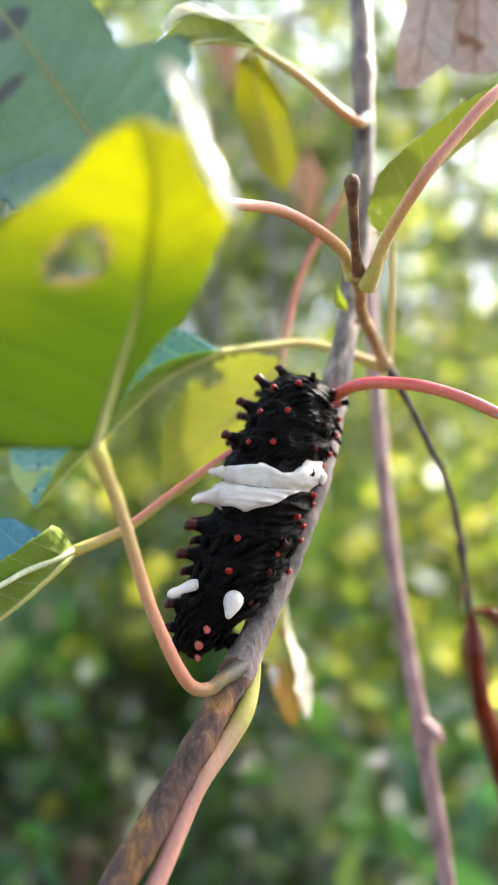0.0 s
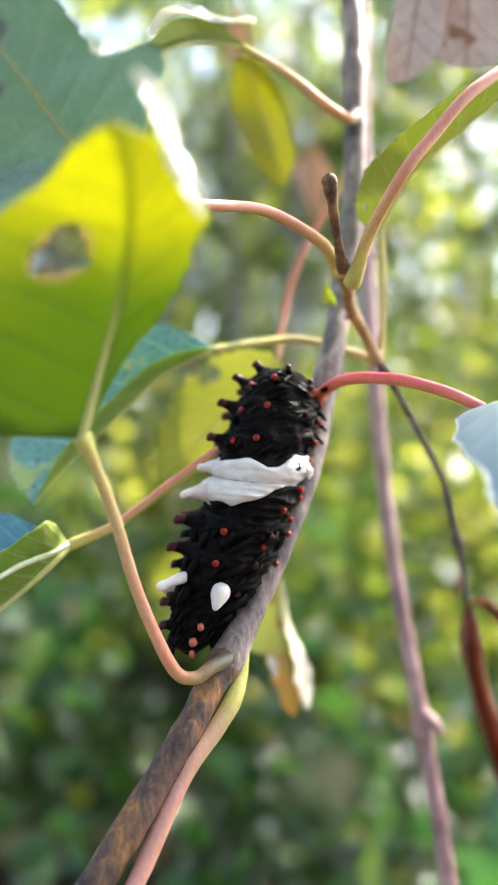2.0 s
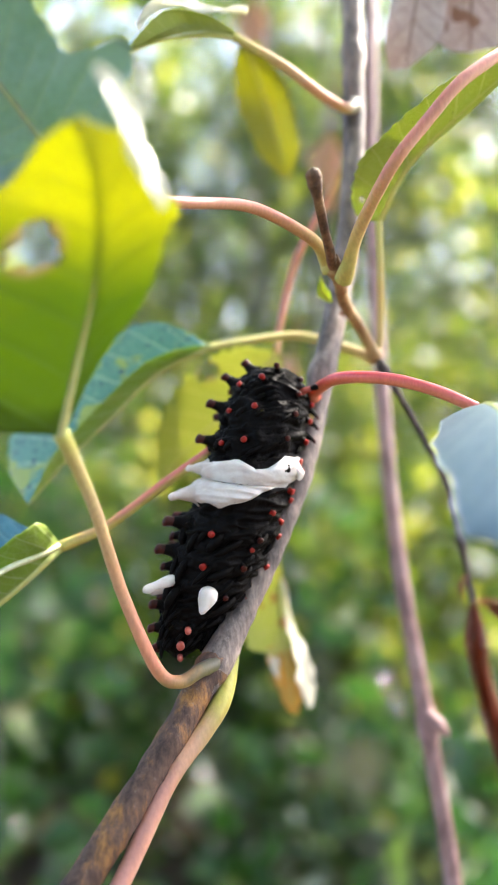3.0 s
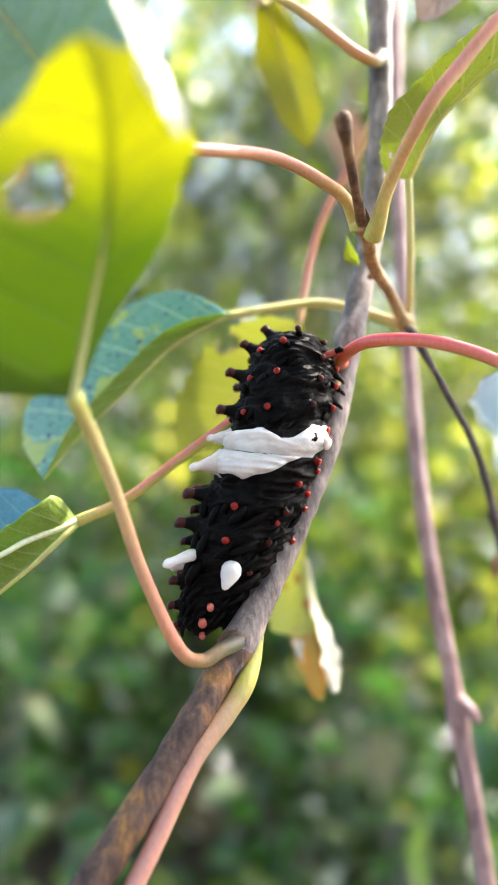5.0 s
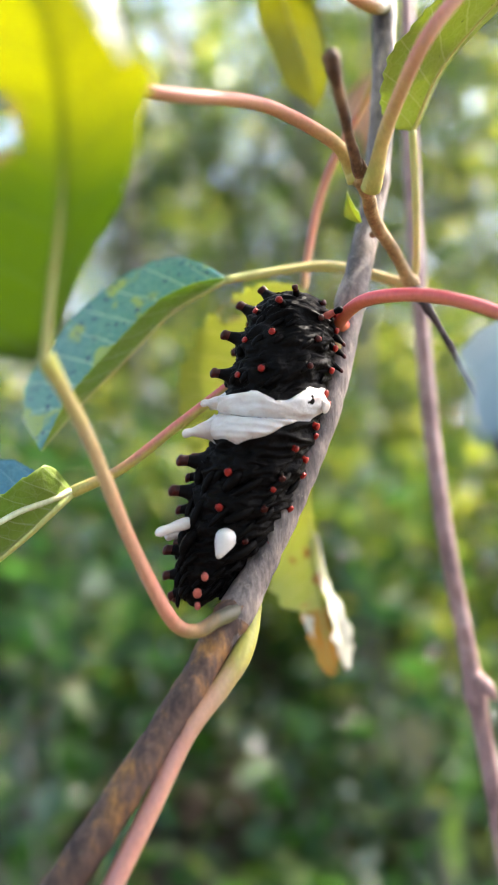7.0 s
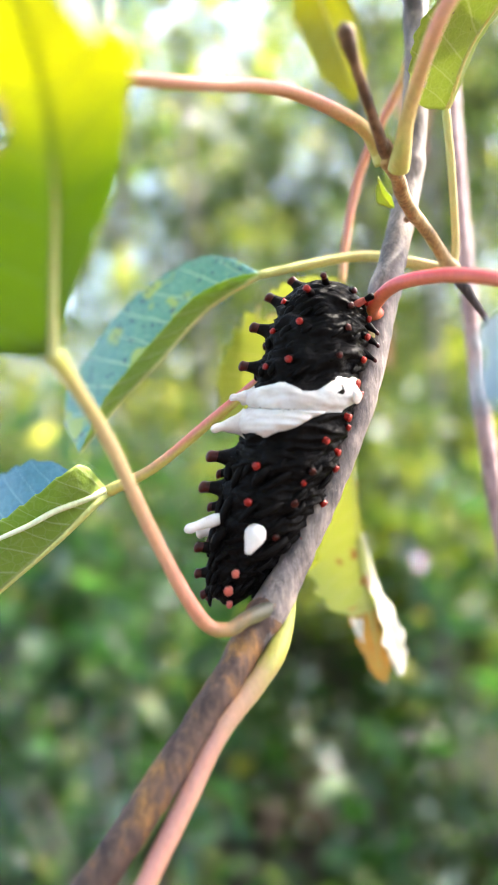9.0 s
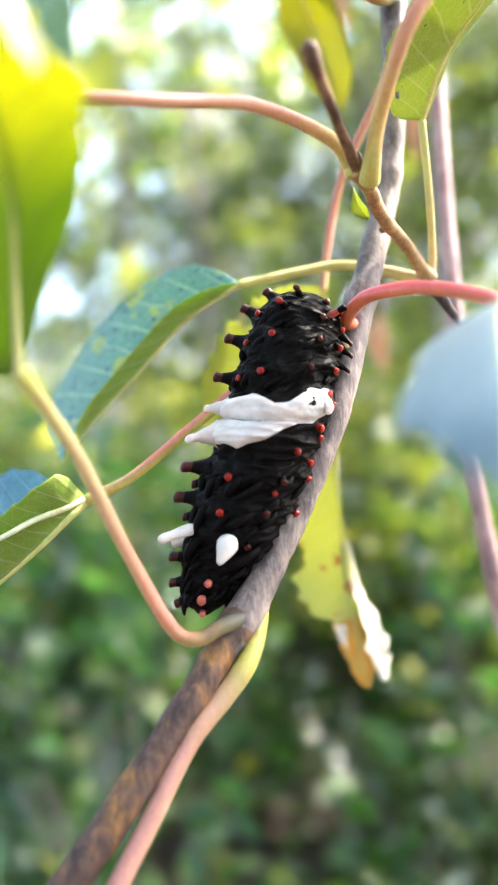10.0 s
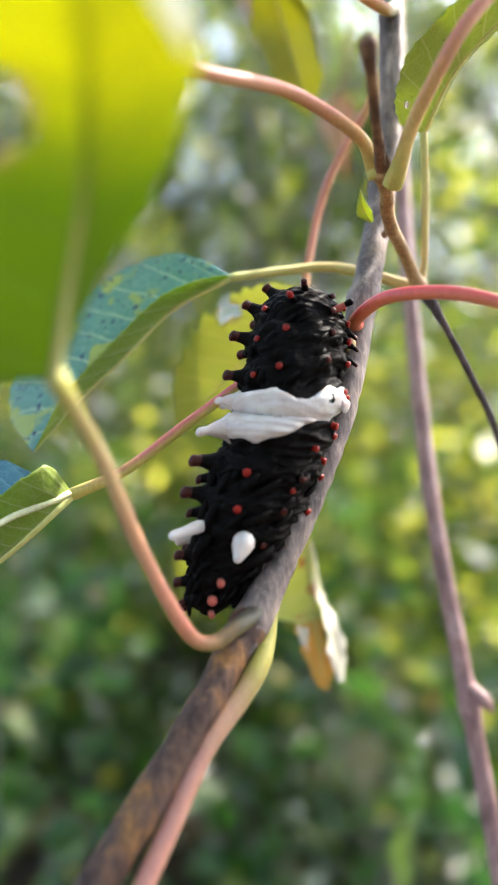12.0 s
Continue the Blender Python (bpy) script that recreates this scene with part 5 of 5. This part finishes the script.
for k, s in enumerate(SEGMENTS):
    owner = front if s < 0.40 else middle if s < 0.80 else rear
    size = (0.95, 1.0, 1.05, 1.0, 1.0, 1.0, 1.25, 1.25, 1.0, 0.9, 0.85, 0.65)[k]
    lean = (-0.45, -0.25, -0.1, 0.0, 0.05, 0.05, 0.15, 0.2, 0.2, 0.25, 0.3, 0.6)[k]
    # two rows along the back stand out, the rows of the flank are low studs
    for deg, length, r, ends in ((-150, 0.15, 0.05, MAROON), (-100, 0.2, 0.06, MAROON), (-62, 0.28, 0.076, MAROON), (-18, 0.28, 0.078, MAROON), (43, 0.115, 0.045, BLACK), (92, 0.10, 0.042, MAROON), (130, 0.11, 0.045, BLACK)):
        if k in (4, 5) and -70 < deg < 120 or k == 8 and -70 < deg < 60 or k > 8 and deg in (43, 92, 130):
            continue
        if k < 2 and deg == 43:
            length, ends = 0.22, MAROON if k == 0 else BLACK
        if k in (1, 2, 3) and deg == -18:
            # a small red stud beside the dark knob
            knob(owner, s + 0.012, 4 + 3 * k, 0.10, 0.042, 0.0, BLACK, 0.5, "knob", 0.85, 0.05, False, 1.1)
        low = deg in (43, 92, 130)
        knob(owner, s + rng.uniform(-0.008, 0.008), deg + rng.uniform(-4, 4), length * (size if not low else 1.0) * rng.uniform(0.92, 1.08), r * size ** 0.5, lean + (0.35 if low else 0.0), ends, 0.56 if not low else 0.52, "knob", 0.80 if not low else 0.86, 0.12 if not low else 0.05, False, 1.9 if not low else 1.15)
    if k in (6, 7):
        # the doubled knobs behind the saddle
        knob(owner, s + 0.045, -34, 0.24, 0.075, 0.3, MAROON, 0.6, "knob", 0.75, 0.2)


def folds(owner, rows, name="skin_folds"):
    """Soft raised folds of the skin, many slender ridges in one mesh: (share, angle, length, radius, towards the tail, towards the back)."""
    verts, faces = [], []
    us = ((0.0, 0.2, -0.9), (0.12, 0.65, -0.5), (0.3, 0.95, -0.15), (0.55, 1.0, 0.05), (0.78, 0.9, 0.10), (0.92, 0.62, 0.0), (1.0, 0.12, -0.1))
    for s, deg, length, r, lean, lie in rows:
        q, n, t = larva_point(s, radians(deg), 0.985, 0.3)
        w = (t * lean + (DORSAL - n * DORSAL.dot(n)) * lie + n * 0.06).normalized()
        side = w.cross(n).normalized()
        first = len(verts)
        for u, k, up in us:
            c = q + w * length * CM * u + n * r * CM * up - n * (length * u) ** 2 * 0.6 * CM
            for j in range(8):
                a = math.pi * j / 4
                verts.append(c + (side * math.cos(a) + n * math.sin(a)) * r * k * CM)
        for i in range(len(us) - 1):
            for j in range(8):
                a, b_ = first + i * 8 + j, first + i * 8 + (j + 1) % 8
                faces.append((a, b_, b_ + 8, a + 8))
    return tagged(part(name, verts, faces, SKIN_BLACK, owner), kind="stuff")


def fold_rows(s0, s1, ds, degs, length, r, lean, lie):
    rows, s, odd = [], s0, 0
    while s < s1:
        for deg in degs:
            if abs(s - 0.79) < 0.06 and abs(deg - 62) < 30 or s > 0.86 and abs(deg - 66) < 22:
                continue
            rows.append((s + rng.uniform(-0.012, 0.012), deg + 13 * odd + rng.uniform(-8, 8), length * rng.uniform(0.7, 1.25), r * rng.uniform(0.7, 1.2), lean * rng.uniform(0.5, 1.4), lie))
        s, odd = s + ds, 1 - odd
    return rows


folds(front, fold_rows(0.09, 0.34, 0.05, range(-30, 150, 30), 0.22, 0.044, 0.5, 0.7))
folds(middle, fold_rows(0.535, 0.79, 0.046, range(-20, 150, 30), 0.42, 0.056, 0.8, 0.8))
folds(rear, fold_rows(0.80, 0.95, 0.035, range(-40, 150, 28), 0.24, 0.034, 0.8, 0.8))


# white saddle: two bands, narrowing towards the stem, and their knobs
def upper_band(a):
    d = math.degrees(a)
    lo = np.interp(d, (-70, -10, 15, 40, 62, 75, 95, 115, 135), (0.365, 0.370, 0.356, 0.344, 0.374, 0.370, 0.334, 0.338, 0.366))
    hi = np.interp(d, (-70, 10, 60, 90, 112, 135), (0.420, 0.423, 0.426, 0.432, 0.432, 0.398))
    return float(lo), float(hi)


def lower_band(a):
    d = math.degrees(a)
    lo = np.interp(d, (-70, 10, 60, 92), (0.414, 0.417, 0.420, 0.420))
    hi = np.interp(d, (-70, -10, 12, 35, 52, 70, 92), (0.498, 0.505, 0.495, 0.502, 0.486, 0.462, 0.426)) + 0.003 * math.sin(13 * a)
    return float(lo), float(hi)


part("saddle_band", *larva_skin(0.4, 0, 22, radians(-70), radians(135), 120, 1.085, upper_band), SKIN_WHITE, middle, None, "creamy white band")
part("saddle_band", *larva_skin(0.5, 0, 22, radians(-70), radians(92), 110, 1.085, lower_band), SKIN_WHITE, middle, None, "creamy white band")
# a dark pit and dark lines on the upper band
for s_, deg, r_ in ((0.370, 99, 0.062), (0.375, 95, 0.030)):
    knob(middle, s_, deg, 0.105, r_, 0.0, (SKIN_BLACK, SKIN_BLACK), 0.6, "dark_mark", 0.9)
for s, deg, ln, r, lean, slim, bend in ((0.388, -16, 0.30, 0.085, 0.25, 0.5, 0.1), (0.470, -12, 0.42, 0.11, 0.40, 0.48, 0.1), (0.375, 118, 0.18, 0.10, 0.3, 0.7, 0.2), (0.39, -55, 0.3, 0.085, 0.2, 0.5, 0.1), (0.475, -50, 0.34, 0.09, 0.3, 0.5, 0.1)):
    knob(middle, s, deg, ln, r, lean, WHITE, 0.78, "white_knob", slim, bend)
for s, deg, ln, r, lean, slim in ((0.75, 4, 0.52, 0.080, 0.75, 0.68), (0.80, -30, 0.30, 0.072, 0.7, 0.85)):
    knob(middle, s, deg, ln, r, lean, WHITE, 0.78, "white_knob", slim, 0.05, False, 0.55)
knob(middle, 0.755, 65, 0.38, 0.115, 2.4, WHITE, 0.78, "white_knob", 0.6, 0.0, True)
# red spots by the stem
for s, deg, r in ((0.352, 122, 0.055), (0.438, 124, 0.050), (0.50, 100, 0.040), (0.535, 128, 0.045), (0.62, 92, 0.040)):
    knob(middle, s, deg, 0.11, r, 0.1, RED, 0.5, "red_knob", 0.9, 0.05, False, 1.1)
for s, deg, r in ((0.900, 66, 0.046), (0.948, 62, 0.056), (0.985, 70, 0.04)):
    knob(rear, s, deg, 0.14, r, 0.25, (SKIN_BLACK, SKIN_PINK), 0.42, "red_knob", 0.9, 0.05, False, 1.0)
# prolegs that grip the stem
for s, deg in ((0.50, 158), (0.58, 158), (0.66, 156), (0.74, 154), (0.50, -158), (0.58, -158), (0.66, -158)):
    knob(middle, s, deg, 0.17, 0.11, 0.15, (SKIN_BLACK, SKIN_BLACK), 0.8, "proleg", 0.9)
for s, deg in ((0.12, 146), (0.18, 148), (0.25, 148), (0.12, -155), (0.18, -155), (0.25, -155)):
    knob(front, s, deg, 0.24, 0.05, 0.2, MAROON, 0.8, "leg", 0.5)
knob(rear, 0.93, 150, 0.26, 0.13, 0.0, (SKIN_BLACK, SKIN_BLACK), 0.8, "proleg", 0.9)
knob(front, 0.085, 108, 0.26, 0.045, -0.5, (SKIN_PINK, SKIN_BLACK), 0.58, "horn", 0.9, 0.0, False, 1.2)


# ---- what moves ----
def turned(part_ob, parent, rx=0.0, ry=0.0, rz=0.0, dx=0.0, dy=0.0, dz=0.0):
    p = HOME[part_ob] - HOME[parent] + Vector((dx, dy, dz)) * CM
    return pose(p.x, p.y, p.z, rx, ry, rz)


def motions():
    walk(near_leaf, [(t, turned(near_leaf, branch, a, b)) for t, a, b in (
        (0.0, 2.6, -1.0), (0.5, 1.0, -0.2), (1.0, 0.5, 0.1), (1.5, 0.8, 0.0), (2.0, 0.6, 0.0), (2.5, -1.2, 0.2), (3.2, -2.2, 0.2), (4.8, -1.5, 0.0), (5.5, -1.6, 0.0),
        (6.5, -0.8, -0.2), (7.7, 0.0, -0.4), (9.5, 0.8, -0.9), (10.5, 1.2, -0.2), (11.0, 2.0, 0.2), (11.5, 5.8, 0.7), (12.0, 9.0, -0.4))])
    walk(pale_leaf, [(t, turned(pale_leaf, branch, 0, 0, a)) for t, a in ((0.0, 24.0), (0.4, 8.0), (0.8, 1.0), (1.5, 0.5), (2.5, -0.5), (3.2, -1.5), (5.0, -2.0), (6.0, -2.5), (7.0, -4.0), (7.7, -4.5),
                                                                      (9.5, -5.5), (10.0, -7.0), (10.5, -6.0), (11.0, -2.5), (11.5, 4.0), (12.0, 9.0))])
    walk(front, [(t, turned(front, larva, 0, a)) for t, a in (
        (0.0, 8.0), (0.5, 4.4), (1.0, 3.0), (1.5, 2.0), (2.0, 1.0), (2.5, 0.5), (3.2, -0.8), (5.0, -2.6), (6.5, -2.0), (7.7, -2.0), (9.5, -1.6), (11.0, -2.0), (11.5, -4.5), (12.0, -7.0))])
    walk(rear, [(t, turned(rear, larva, 0, 0, 0, a, 0, b)) for t, a, b in ((0.0, -0.07, 0.08), (0.2, -0.03, 0.03), (0.5, 0.0, 0.0), (12.0, 0.0, 0.0))])


motions()
